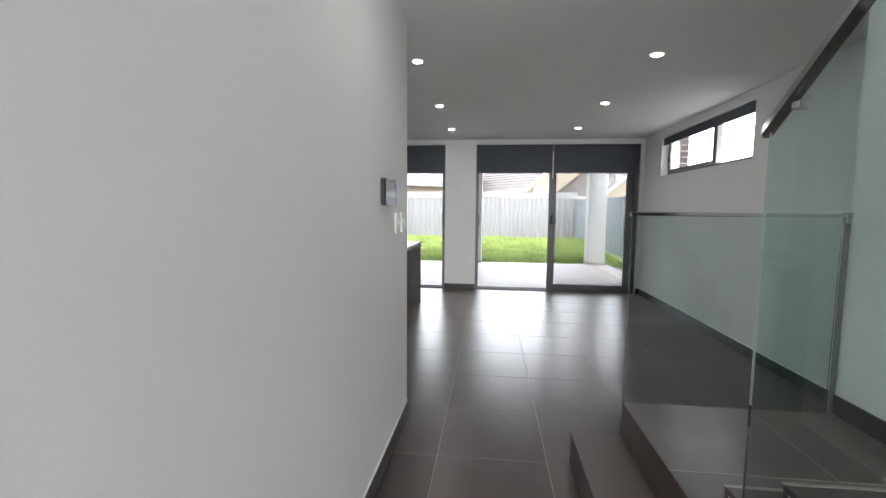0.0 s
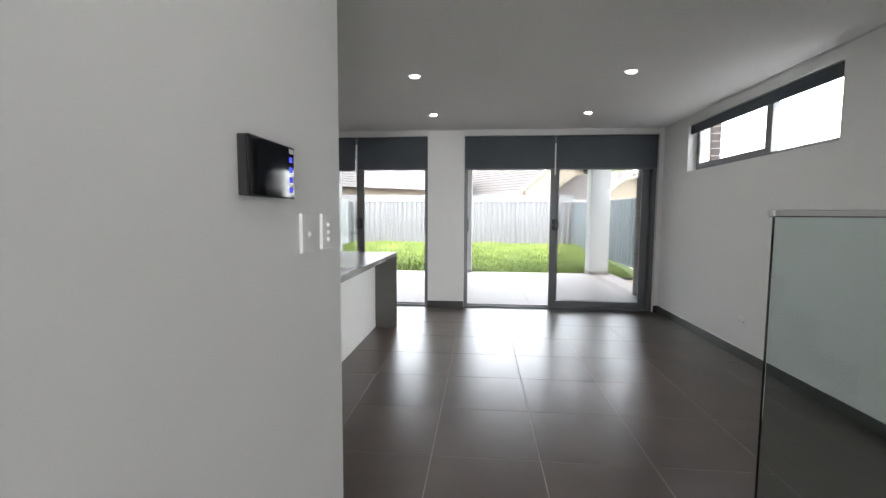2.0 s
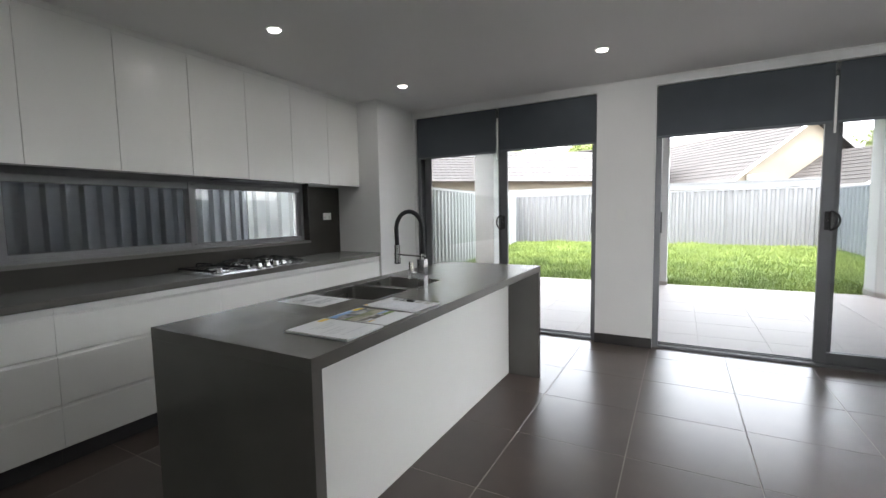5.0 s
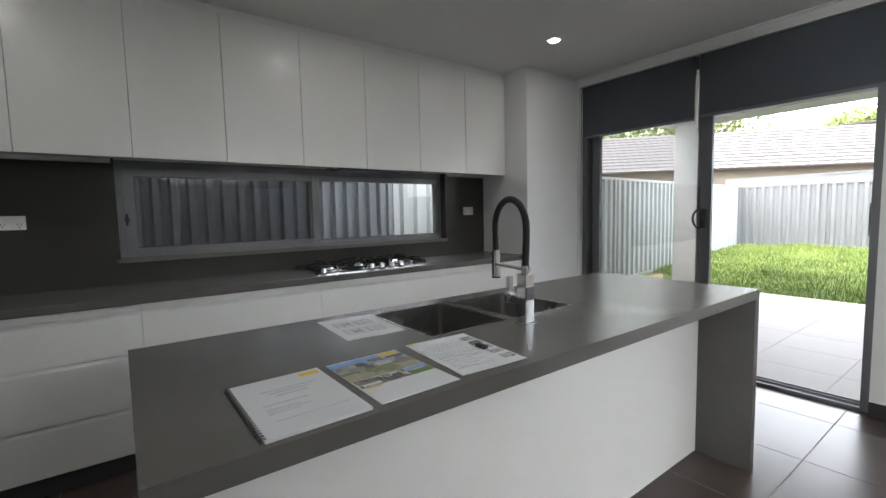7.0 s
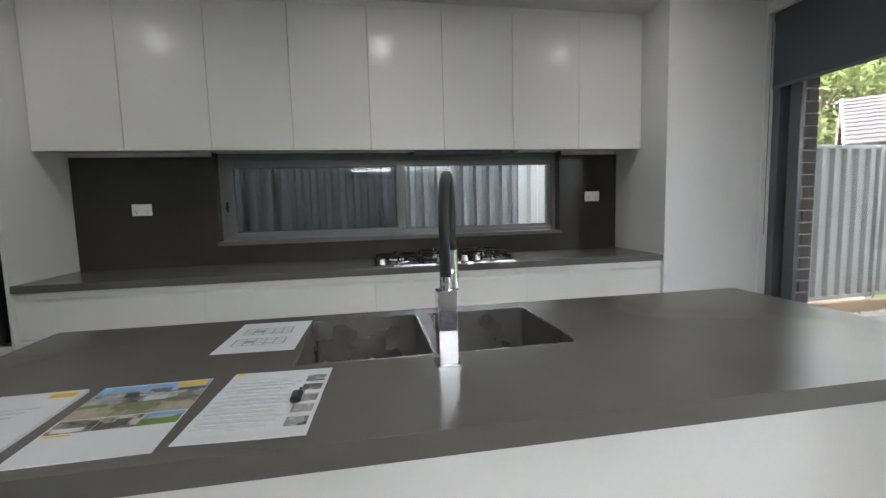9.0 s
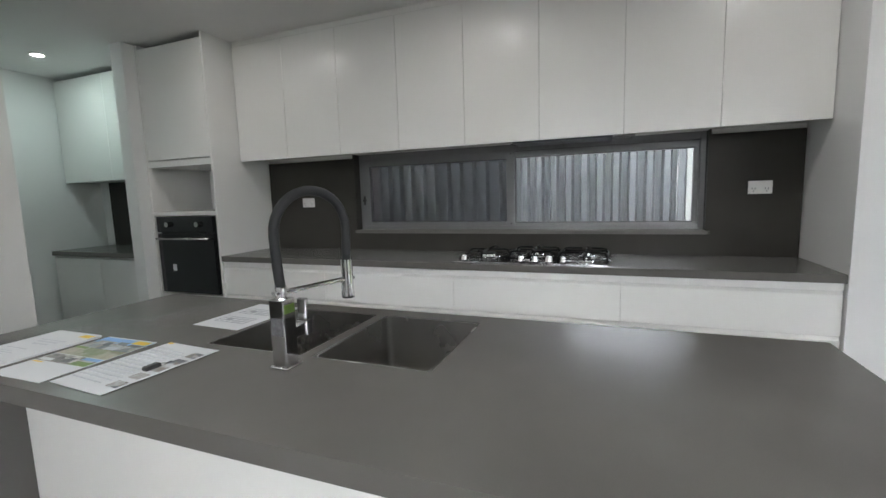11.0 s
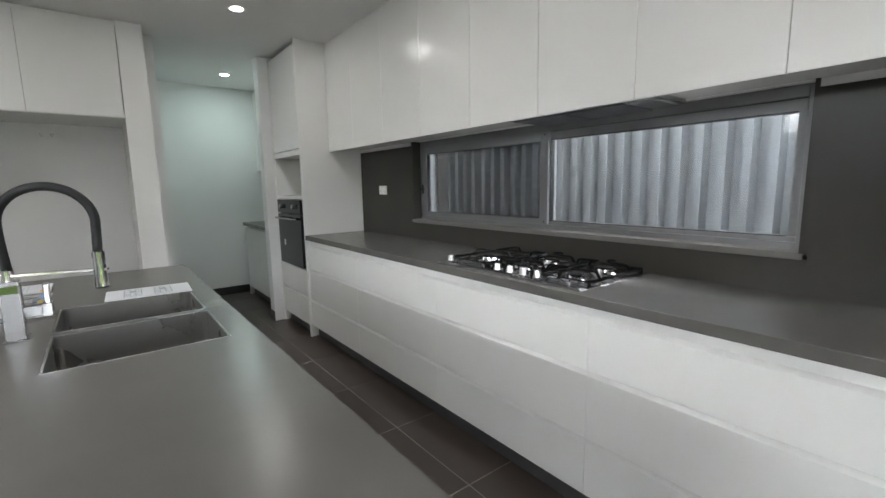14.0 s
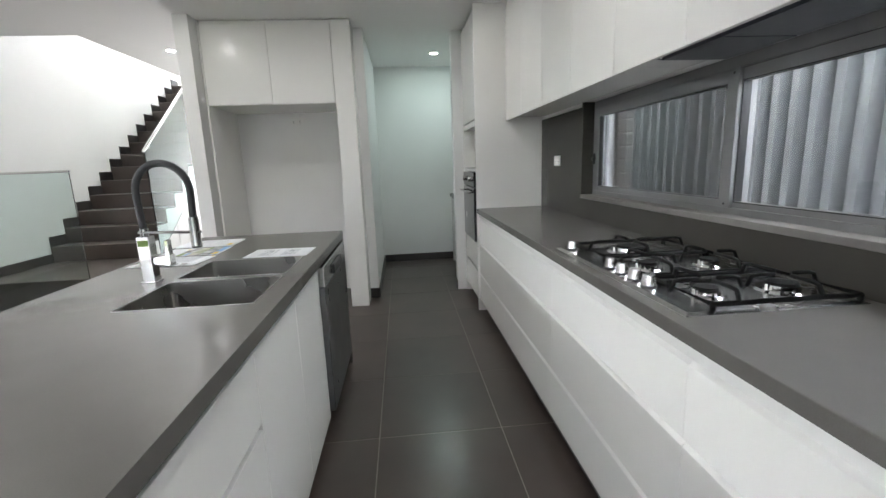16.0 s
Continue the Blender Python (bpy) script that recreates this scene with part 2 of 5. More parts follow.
M_SCREEN = surface("dark_screen", (0.012, 0.013, 0.016), 0.08, vary=0.05, bump=0.0, rough_vary=0.02)


# ---------- mesh helpers ----------
def add_box(bm, x0, x1, y0, y1, z0, z1, bevel=0.0, seg=1):
    x0, x1 = min(x0, x1), max(x0, x1)
    y0, y1 = min(y0, y1), max(y0, y1)
    z0, z1 = min(z0, z1), max(z0, z1)
    v = [bm.verts.new(c) for c in ((x0, y0, z0), (x1, y0, z0), (x1, y1, z0), (x0, y1, z0), (x0, y0, z1), (x1, y0, z1), (x1, y1, z1), (x0, y1, z1))]
    fs = [bm.faces.new([v[i] for i in q]) for q in ((0, 3, 2, 1), (4, 5, 6, 7), (0, 1, 5, 4), (1, 2, 6, 5), (2, 3, 7, 6), (3, 0, 4, 7))]
    if bevel:
        es = {e for f in fs for e in f.edges}
        bmesh.ops.bevel(bm, geom=list(es), offset=bevel, segments=seg, affect="EDGES", profile=0.5)
    return v


def boxes(*rows, bevel=0.0, seg=1):
    bm = bmesh.new()
    for r in rows:
        add_box(bm, *r, bevel=bevel, seg=seg)
    return bm


def cyl(bm, x, y, z0, z1, r0, r1=None, seg=24, axis="Z"):
    r1 = r0 if r1 is None else r1
    g = bmesh.ops.create_cone(bm, cap_ends=True, segments=seg, radius1=r0, radius2=r1, depth=z1 - z0)
    m = Matrix.Translation((x, y, (z0 + z1) / 2))
    bmesh.ops.transform(bm, matrix=m, verts=g["verts"])
    return g["verts"]


def tube(bm, pts, r, seg=12, closed=False):
    """A round bar along the points."""
    pts = [Vector(p) for p in pts]
    rings, n, side = [], len(pts), None
    for i, p in enumerate(pts):
        a, b = (pts[i - 1] if i or closed else p), (pts[(i + 1) % n] if i < n - 1 or closed else p)
        d = (b - a).normalized()
        if side is None:
            side = d.cross(Vector((0, 0, 1)))
            if side.length < 1e-3:
                side = d.cross(Vector((0.3, 1, 0)))
        else:
            side = side - d * side.dot(d)
        side.normalize()
        up = side.cross(d)
        rings.append([bm.verts.new(p + r * (math.cos(2 * math.pi * k / seg) * side + math.sin(2 * math.pi * k / seg) * up)) for k in range(seg)])
    for i in range(n if closed else n - 1):
        A, B = rings[i], rings[(i + 1) % n]
        for k in range(seg):
            bm.faces.new((A[k], A[(k + 1) % seg], B[(k + 1) % seg], B[k]))
    if not closed:
        bm.faces.new(rings[0][::-1])
        bm.faces.new(rings[-1])


def finish(bm, smooth=False):
    bmesh.ops.recalc_face_normals(bm, faces=bm.faces)
    me = bpy.data.meshes.new("mesh")
    bm.to_mesh(me)
    bm.free()
    if smooth:
        me.polygons.foreach_set("use_smooth", [True] * len(me.polygons))
    return me


def part(name, bm, mat, parent, label="", smooth=False):
    me = finish(bm, smooth) if isinstance(bm, bmesh.types.BMesh) else bm
    me.name = name
    if not me.materials:
        me.materials.append(mat)
    ob = new(name, me)
    if parent is not None:
        ob.parent = parent
        ob.matrix_parent_inverse = parent.matrix_basis.inverted()
    if label:
        ob["label"] = label
    return ob


def thing(name, label, category, at=(0, 0, 0), group="", kind=""):
    e = new(name)
    e.empty_display_size = 0.1
    e.location = at
    bpy.context.view_layer.update()
    return tagged(e, label, category, group, kind)


def solid(name, bm, mat, label, category="", kind="structure", group="", smooth=False):
    return tagged(part(name, bm, mat, None, smooth=smooth), label, category, group, kind)


# ---------- plan ----------
CEIL = 2.53
REAR, REAR_OUT = 7.337, 7.59          # rear wall, inner and outer face
RIGHT = 2.55                          # living room side wall
LEFT = -3.362                         # kitchen wall
HALL = -0.432                         # hall wall
BACK = -4.2                           # street end of the house
STAIRWALL = 1.87
D1 = (-2.77, -0.675)                  # sliding door openings
D2 = (-0.155, 2.485)
DTOP = 2.45
KW = (3.735, 6.175, 1.06, 1.655)        # kitchen window y0 y1 z0 z1
HW = (4.40, 6.65, 1.875, 2.42)        # high window
VOID_X, VOID_Y = 0.62, 2.16           # stair void edges
UP = 5.4                              # upper ceiling
T = 0.6045
TX, TY = -1.983, 4.652

# ---------- setting: walls, floor, ceiling ----------
solid("wall_rear", boxes(
    (LEFT - 0.25, D1[0], REAR, REAR_OUT, -0.1, CEIL + 0.3), (D1[1], D2[0], REAR, REAR_OUT, -0.1, CEIL + 0.3), (D2[1], RIGHT + 0.25, REAR, REAR_OUT, -0.1, CEIL + 0.3),
    (D1[0], D1[1], REAR, REAR_OUT, DTOP, CEIL + 0.3), (D2[0], D2[1], REAR, REAR_OUT, DTOP, CEIL + 0.3)),
    M_WALL, "white painted plaster wall with two wide door openings", "wall")
solid("wall_right", boxes(
    (RIGHT, RIGHT + 0.25, 2.28, HW[0], -0.1, CEIL + 0.3), (RIGHT, RIGHT + 0.25, HW[1], REAR, -0.1, CEIL + 0.3),
    (RIGHT, RIGHT + 0.25, HW[0], HW[1], -0.1, HW[2]), (RIGHT, RIGHT + 0.25, HW[0], HW[1], HW[3], CEIL + 0.3)),
    M_WALL, "white painted plaster wall with a high strip window", "wall")
solid("wall_kitchen", boxes(
    (LEFT - 0.22, LEFT, BACK, KW[0], -0.1, CEIL + 0.3), (LEFT - 0.22, LEFT, KW[1], REAR, -0.1, CEIL + 0.3),
    (LEFT - 0.22, LEFT, KW[0], KW[1], -0.1, KW[2]), (LEFT - 0.22, LEFT, KW[0], KW[1], KW[3], CEIL + 0.3)),
    M_WALL, "white kitchen wall with a low strip window", "wall")
solid("wall_nib", boxes((LEFT, -2.78, 6.63, REAR, 0, CEIL)), M_WALL, "white wall nib beside the kitchen bench", "wall")
solid("wall_hall", boxes((HALL - 0.115, HALL, BACK, 2.70, 0, CEIL)), M_WALL, "white painted hall wall", "wall")
for nm, bx, lb in (("wall_pantry_end", (LEFT, HALL - 0.115, 0.56, 0.66, 0, CEIL), "white end wall of the pantry recess"), ("wall_pantry_side", (-1.875, -1.79, 0.66, 2.30, 0, CEIL), "white side wall of the pantry recess"),
                   ("wall_fridge_back", (-1.79, HALL - 0.115, 1.80, 1.90, 0, CEIL), "white wall behind the fridge recess"), ("wall_pantry_nib", (LEFT, -2.69, 2.07, 2.195, 0, CEIL), "white wall nib beside the oven tower")):
    solid(nm, boxes(bx), M_WALL, lb, "wall")
solid("wall_stair", boxes((STAIRWALL, STAIRWALL + 0.12, BACK, 2.28, 0, UP), (STAIRWALL + 0.12, RIGHT + 0.25, 2.18, 2.28, 0, CEIL + 0.3)), M_WALL, "tall white wall beside the stair", "wall")
# Unseen closing wall; its door and upper openings are assumed, to admit daylight.
solid("wall_street", boxes(
    (LEFT - 0.22, 0.05, BACK - 0.2, BACK, -0.1, CEIL + 0.3), (1.25, STAIRWALL + 0.12, BACK - 0.2, BACK, -0.1, CEIL + 0.3), (0.05, 1.25, BACK - 0.2, BACK, 2.40, CEIL + 0.3),
    (-0.45, 0.72, BACK - 0.2, BACK, CEIL + 0.3, UP), (1.77, STAIRWALL + 0.12, BACK - 0.2, BACK, CEIL + 0.3, UP), (0.72, 1.77, BACK - 0.2, BACK, CEIL + 0.3, 3.5), (0.72, 1.77, BACK - 0.2, BACK, 5.1, UP)),
    M_WALL, "white wall at the street end", "wall")
solid("wall_upstairs", boxes((-0.45, -0.35, BACK, 2.9, CEIL + 0.3, UP), (-0.35, STAIRWALL + 0.12, 2.80, 2.90, CEIL + 0.3, UP)), M_WALL, "white walls of the upper landing", "wall")
# No skylight is known here; the opening is assumed, to light the stairwell.
solid("ceiling_upstairs", boxes((-0.45, STAIRWALL + 0.12, BACK - 0.2, -3.4, UP, UP + 0.1), (-0.45, STAIRWALL + 0.12, -1.0, 2.9, UP, UP + 0.1), (-0.45, 0.85, -3.4, -1.0, UP, UP + 0.1)), M_CEIL, "white upper ceiling with an assumed opening for stairwell daylight", "ceiling")
solid("ceiling", boxes(
    (LEFT - 0.2, VOID_X, BACK, REAR, CEIL, CEIL + 0.3), (VOID_X, RIGHT + 0.2, VOID_Y, REAR, CEIL, CEIL + 0.3), (STAIRWALL + 0.12, RIGHT + 0.2, BACK, VOID_Y, CEIL, CEIL + 0.3)),
    M_CEIL, "white plasterboard ceiling with a stair void", "ceiling")
solid("ceiling_trim", boxes(
    (RIGHT - 0.012, RIGHT, 2.28, REAR, CEIL - 0.012, CEIL - 0.001), (-2.78, RIGHT - 0.012, REAR - 0.012, REAR, CEIL - 0.012, CEIL - 0.001)), M_CEIL, "square-set shadow line where wall meets ceiling", "trim")

floor = solid("floor", boxes((LEFT, RIGHT, BACK, REAR, -0.1, -0.0012)), M_GROUT, "dark grey porcelain tile floor with pale grout", "floor")


def skirting(x0, x1, y0, y1, z=0.0, h=0.098):
    return (x0, x1, y0, y1, z, z + h)


S = 0.011
solid("baseboard", boxes(
    skirting(RIGHT - S, RIGHT, 2.28, REAR), skirting(D2[1], RIGHT - S, REAR - S, REAR), skirting(D1[1], D2[0], REAR - S, REAR),
    skirting(HALL, HALL + S, BACK, 2.70 + S), skirting(HALL - 0.115, HALL, 2.70, 2.70 + S), skirting(LEFT, -1.875, 0.66, 0.66 + S),
    skirting(-1.875 - S, -1.875, 0.66, 2.30), skirting(-1.875, -1.79, 2.30, 2.30 + S), skirting(-2.69, -2.69 + S, 2.07, 2.195), skirting(-2.78, -2.78 + S, 6.63, REAR),
    bevel=0.0015), M_SKIRT, "dark porcelain tile skirting", "skirting")
solid("trim", boxes(
    (RIGHT - 0.007, RIGHT, 2.28, REAR, 0.099, 0.103), (D1[1], D2[0], REAR - 0.007, REAR, 0.099, 0.103), (HALL, HALL + 0.007, BACK, 2.70, 0.099, 0.103), (LEFT, -1.875, 0.66, 0.667, 0.099, 0.103)),
    M_WHITEPL, "white sealant line above the skirting", "trim")
# Assumed door behind the camera, frame only, open for light into the hall.
solid("door_street", boxes((0.05, 0.13, BACK - 0.14, BACK - 0.08, 0, 2.4), (1.17, 1.25, BACK - 0.14, BACK - 0.08, 0, 2.4), (0.56, 0.64, BACK - 0.14, BACK - 0.08, 0.2, 2.3), (0.13, 1.17, BACK - 0.14, BACK - 0.08, 2.3, 2.4), (0.13, 1.17, BACK - 0.14, BACK - 0.08, 0, 0.2)),
      M_ALU, "assumed glazed grey street door, out of view", "door")


# ---------- sliding doors and blinds ----------
def sash(parent, x0, x1, y, z0, z1, stile, rail, mat=M_ALU, name="fixed_panel"):
    d = 0.017
    s = part(name, boxes((x0, x0 + stile, y - d, y + d, z0, z1), (x1 - stile, x1, y - d, y + d, z0, z1), (x0 + stile, x1 - stile, y - d, y + d, z0, z0 + rail), (x0 + stile, x1 - stile, y - d, y + d, z1 - rail, z1), bevel=0.002), mat, parent)
    p = part("pane", boxes((x0 + stile - 0.006, x1 - stile + 0.006, y - 0.003, y + 0.003, z0 + rail - 0.006, z1 - rail + 0.006)), M_DOORGLASS, s)
    p.visible_shadow = False
    return s


def pull_handle(parent, x, y, z, side):
    bm = boxes((x - 0.02, x + 0.02, y - 0.018, y, z - 0.075, z + 0.075), bevel=0.006, seg=2)
    h = part("door_handle", bm, M_BLACK, parent, "black D-shaped pull handle")
    bm = bmesh.new()
    tube(bm, [(x + side * (0.012 + 0.062 * math.sin(a)), y - 0.026, z + 0.075 * math.cos(a)) for a in [math.pi * i / 14 for i in range(15)]], 0.009, 10)
    tube(bm, [(x + side * 0.012, y - 0.026, z - 0.075), (x + side * 0.012, y - 0.026, z + 0.075)], 0.008, 8)
    part("grip", bm, M_BLACK, h, smooth=True)
    bm = boxes((x - 0.006, x + 0.006, y - 0.023, y - 0.017, z - 0.006, z + 0.006), bevel=0.002)
    part("lock_barrel", bm, M_CHROME, h)


def sliding_door(name, X, mid, fixed_right, label):
    x0, x1 = X
    e = tagged(new(name), label, "sliding door", "", "structure")
    e.location = ((x0 + x1) / 2, 7.47, 0)
    bpy.context.view_layer.update()
    w = 0.05
    part("door_frame", boxes((x0, x0 + w, 7.40, 7.53, 0.0, DTOP), (x1 - w, x1, 7.40, 7.53, 0.0, DTOP), (x0 + w, x1 - w, 7.40, 7.53, DTOP - 0.05, DTOP), bevel=0.002), M_ALU, e)
    part("sill_track", boxes((x0 + w, x1 - w, 7.40, 7.53, -0.02, 0.022), (x0 + w, x1 - w, 7.447, 7.453, 0.022, 0.034), (x0 + w, x1 - w, 7.497, 7.503, 0.022, 0.034)), M_ALU, e)
    if fixed_right:
        a, b = mid, x1 - w
        sash(e, a, b, 7.505, 0.03, DTOP - 0.05, 0.075, 0.085)
        s = sash(e, a - 0.05, b - 0.04, 7.452, 0.03, DTOP - 0.05, 0.085, 0.085, name="sliding_panel")
        pull_handle(s, a - 0.005, 7.435, 1.21, 1)
        lx = x0 + w
    else:
        a, b = x0 + w, mid
        sash(e, a, b, 7.505, 0.03, DTOP - 0.05, 0.075, 0.085)
        s = sash(e, a + 0.04, b + 0.05, 7.452, 0.03, DTOP - 0.05, 0.075, 0.085, name="sliding_panel")
        pull_handle(s, b + 0.005, 7.435, 1.21, -1)
        lx = x1 - w - 0.012
    part("lock_strike", boxes((lx, lx + 0.012, 7.43, 7.47, 1.10, 1.30), bevel=0.003), M_BLACK, e)
    return e


sliding_door("door_1", D1, -1.68, False, "grey aluminium sliding glass door standing open")
sliding_door("door_2", D2, 1.115, True, "wide grey aluminium sliding glass door standing open")


def roller_blind(x0, x1, z0, z1, y, chain=None):
    b = thing("roller_blind", "charcoal roller blind, partly lowered in front of the glass door", "blind", ((x0 + x1) / 2, y, z0), "roller blinds over the sliding doors")
    bm = boxes((x0, x1, y - 0.0015, y + 0.0015, z0 + 0.02, z1))
    part("fabric", bm, M_BLIND, b)
    bm = boxes((x0, x1, y - 0.006, y + 0.006, z0, z0 + 0.022), bevel=0.004, seg=2)
    part("bottom_rail", bm, surface("blind_rail", (0.13, 0.14, 0.16), 0.5), b)
    bm = bmesh.new()
    tube(bm, [(x0 + 0.01, y + 0.024, z1 - 0.03), (x1 - 0.01, y + 0.024, z1 - 0.03)], 0.022, 16)
    part("roller", bm, M_BLIND, b, smooth=True)
    part("bracket", boxes((x0 - 0.004, x0, y - 0.005, y + 0.05, z1 - 0.06, z1)), M_ALULIGHT, b)
    part("bracket", boxes((x1, x1 + 0.004, y - 0.005, y + 0.05, z1 - 0.06, z1)), M_ALULIGHT, b)
    if chain:
        bm = bmesh.new()
        tube(bm, [(chain, y - 0.012, z1 - 0.06), (chain, y - 0.012, chain_low)], 0.0025, 6)
        part("chain", bm, M_ALULIGHT, b)
    return b


chain_low = 1.02
roller_blind(D1[0] + 0.03, -1.735, 1.965, 2.445, 7.365, D1[0] + 0.02)
roller_blind(-1.70, D1[1] - 0.012, 1.975, 2.445, 7.365)
roller_blind(D2[0] + 0.012, 1.095, 1.975, 2.445, 7.365)
roller_blind(1.125, D2[1] - 0.012, 1.975, 2.445, 7.365, D2[1] - 0.004)
for x in (-1.7175, 1.11):
    k = thing("blind_spacer", "white bracket strip between two roller blinds", "bracket", (x, 7.36, 2.0), "blind spacers")
    part("strip", boxes((x - 0.008, x + 0.008, 7.362, 7.372, 1.90, 2.34), bevel=0.002), M_WHITEPL, k)

# high window
win = tagged(new("window_1"), "silver aluminium strip window high in the wall", "window", "", "structure")
win.location = (RIGHT + 0.1, 5.5, HW[2])
bpy.context.view_layer.update()
fx = RIGHT + 0.10
y0, y1, z0, z1 = HW
ym = 5.30
part("window_frame", boxes((fx, fx + 0.06, y0, y0 + 0.04, z0, z1), (fx, fx + 0.06, y1 - 0.04, y1, z0, z1), (fx, fx + 0.06, y0 + 0.04, y1 - 0.04, z0, z0 + 0.045), (fx, fx + 0.06, y0 + 0.04, y1 - 0.04, z1 - 0.04, z1), (fx - 0.012, fx + 0.05, ym - 0.03, ym + 0.03, z0 + 0.045, z1 - 0.04), bevel=0.002), M_ALULIGHT, win)
part("sash", boxes((fx - 0.01, fx + 0.02, ym + 0.03, ym + 0.06, z0 + 0.045, z1 - 0.04), (fx - 0.01, fx + 0.02, y1 - 0.085, y1 - 0.042, z0 + 0.045, z1 - 0.04), (fx - 0.01, fx + 0.02, ym + 0.06, y1 - 0.085, z0 + 0.045, z0 + 0.09), (fx - 0.01, fx + 0.02, ym + 0.06, y1 - 0.085, z1 - 0.075, z1 - 0.04), bevel=0.002), M_ALULIGHT, win)
for a, b in ((y0 + 0.03, ym - 0.02), (ym + 0.05, y1 - 0.075)):
    p = part("pane", boxes((fx + 0.024, fx + 0.03, a, b, z0 + 0.04, z1 - 0.035)), M_GLASS, win)
    p.visible_shadow = False
part("latch", boxes((fx - 0.03, fx - 0.01, y1 - 0.075, y1 - 0.055, z0 + 0.2, z0 + 0.27), bevel=0.003), M_BLACK, win)
b = thing("roller_blind", "charcoal roller blind rolled up over the high window", "blind", (RIGHT + 0.04, 5.5, 2.33))
part("fabric", boxes((RIGHT + 0.020, RIGHT + 0.023, y0 + 0.01, y1 - 0.01, 2.325, 2.415)), M_BLIND, b)
part("bottom_rail", boxes((RIGHT + 0.016, RIGHT + 0.028, y0 + 0.01, y1 - 0.01, 2.31, 2.328), bevel=0.004), M_BLIND, b)
bm = bmesh.new()
tube(bm, [(RIGHT + 0.05, y0 + 0.015, 2.385), (RIGHT + 0.05, y1 - 0.015, 2.385)], 0.024, 16)
part("roller", bm, M_BLIND, b, smooth=True)

# kitchen window
win = tagged(new("window_2"), "silver aluminium strip window above the bench", "window", "", "structure")
win.location = (LEFT - 0.08, 4.95, KW[2])
bpy.context.view_layer.update()
y0, y1, z0, z1 = KW
ym, fx = 4.972, LEFT - 0.065
part("window_frame", boxes((fx - 0.08, fx, y0, y0 + 0.042, z0, z1), (fx - 0.08, fx, y1 - 0.042, y1, z0, z1), (fx - 0.08, fx, y0 + 0.042, y1 - 0.042, z0, z0 + 0.03), (fx - 0.08, fx, y0 + 0.042, y1 - 0.042, z1 - 0.045, z1), (fx - 0.07, fx + 0.012, ym - 0.028, ym + 0.028, z0 + 0.03, z1 - 0.045), bevel=0.002), M_ALULIGHT, win)
sash_ = part("sash", boxes((fx - 0.03, fx + 0.008, y0 + 0.044, y0 + 0.105, z0 + 0.031, z1 - 0.046), (fx - 0.03, fx + 0.008, y0 + 0.105, ym - 0.03, z0 + 0.031, z0 + 0.060), (fx - 0.03, fx + 0.008, y0 + 0.105, ym - 0.03, z1 - 0.096, z1 - 0.046), bevel=0.002), M_ALULIGHT, win)
part("gasket", boxes((fx - 0.02, fx + 0.0045, y0 + 0.105, y0 + 0.109, z0 + 0.060, z1 - 0.096), (fx - 0.02, fx + 0.0045, y0 + 0.109, ym - 0.03, z0 + 0.060, z0 + 0.064), (fx - 0.02, fx + 0.0045, y0 + 0.109, ym - 0.03, z1 - 0.100, z1 - 0.096)), M_BLACK, sash_, "black rubber glazing gasket")
bead = part("bead", boxes((fx - 0.05, fx - 0.004, ym + 0.030, y1 - 0.044, z0 + 0.031, z0 + 0.050), (fx - 0.05, fx - 0.004, ym + 0.030, y1 - 0.044, z1 - 0.090, z1 - 0.049), (fx - 0.05, fx - 0.02, y1 - 0.072, y1 - 0.044, z0 + 0.050, z1 - 0.090)), M_ALULIGHT, win)
part("gasket", boxes((fx - 0.04, fx - 0.006, ym + 0.029, ym + 0.033, z0 + 0.050, z1 - 0.090), (fx - 0.04, fx - 0.006, ym + 0.033, y1 - 0.072, z0 + 0.050, z0 + 0.054), (fx - 0.04, fx - 0.006, ym + 0.033, y1 - 0.072, z1 - 0.094, z1 - 0.090), (fx - 0.04, fx - 0.006, ym + 0.033, y1 - 0.046, z1 - 0.049, z1 - 0.046)), M_BLACK, bead, "black rubber glazing gasket")
for a, b, dx in ((y0 + 0.085, ym - 0.025, -0.014), (ym + 0.025, y1 - 0.05, -0.04)):
    p = part("pane", boxes((fx + dx - 0.003, fx + dx + 0.003, a, b, z0 + 0.045, z1 - 0.085)), M_WINGLASS, win)
    p.visible_shadow = False
part("latch", boxes((fx + 0.008, fx + 0.022, y0 + 0.05, y0 + 0.064, z0 + 0.20, z0 + 0.27), (fx + 0.008, fx + 0.03, y0 + 0.046, y0 + 0.07, z0 + 0.225, z0 + 0.245), bevel=0.003), M_BLACK, win)
for z in (z0 + 0.045, z1 - 0.062):
    bm = bmesh.new()
    tube(bm, [(fx + 0.011, ym + 0.004, z), (fx + 0.014, ym + 0.004, z)], 0.0045, 10)
    part("screw_cap", bm, M_BLACK, win)
scr = glass("insect_screen", (0.31, 0.32, 0.335))
p = part("insect_screen", boxes((fx - 0.062, fx - 0.060, y0 + 0.05, ym - 0.02, z0 + 0.04, z1 - 0.055)), scr, win, "dark insect screen mesh")
p.visible_shadow = False
part("window_sill", boxes((LEFT - 0.15, LEFT + 0.012, y0 - 0.015, y1 + 0.015, z0 - 0.022, z0 + 0.004), bevel=0.0015), M_LEDGE, win, "grey stone window ledge")

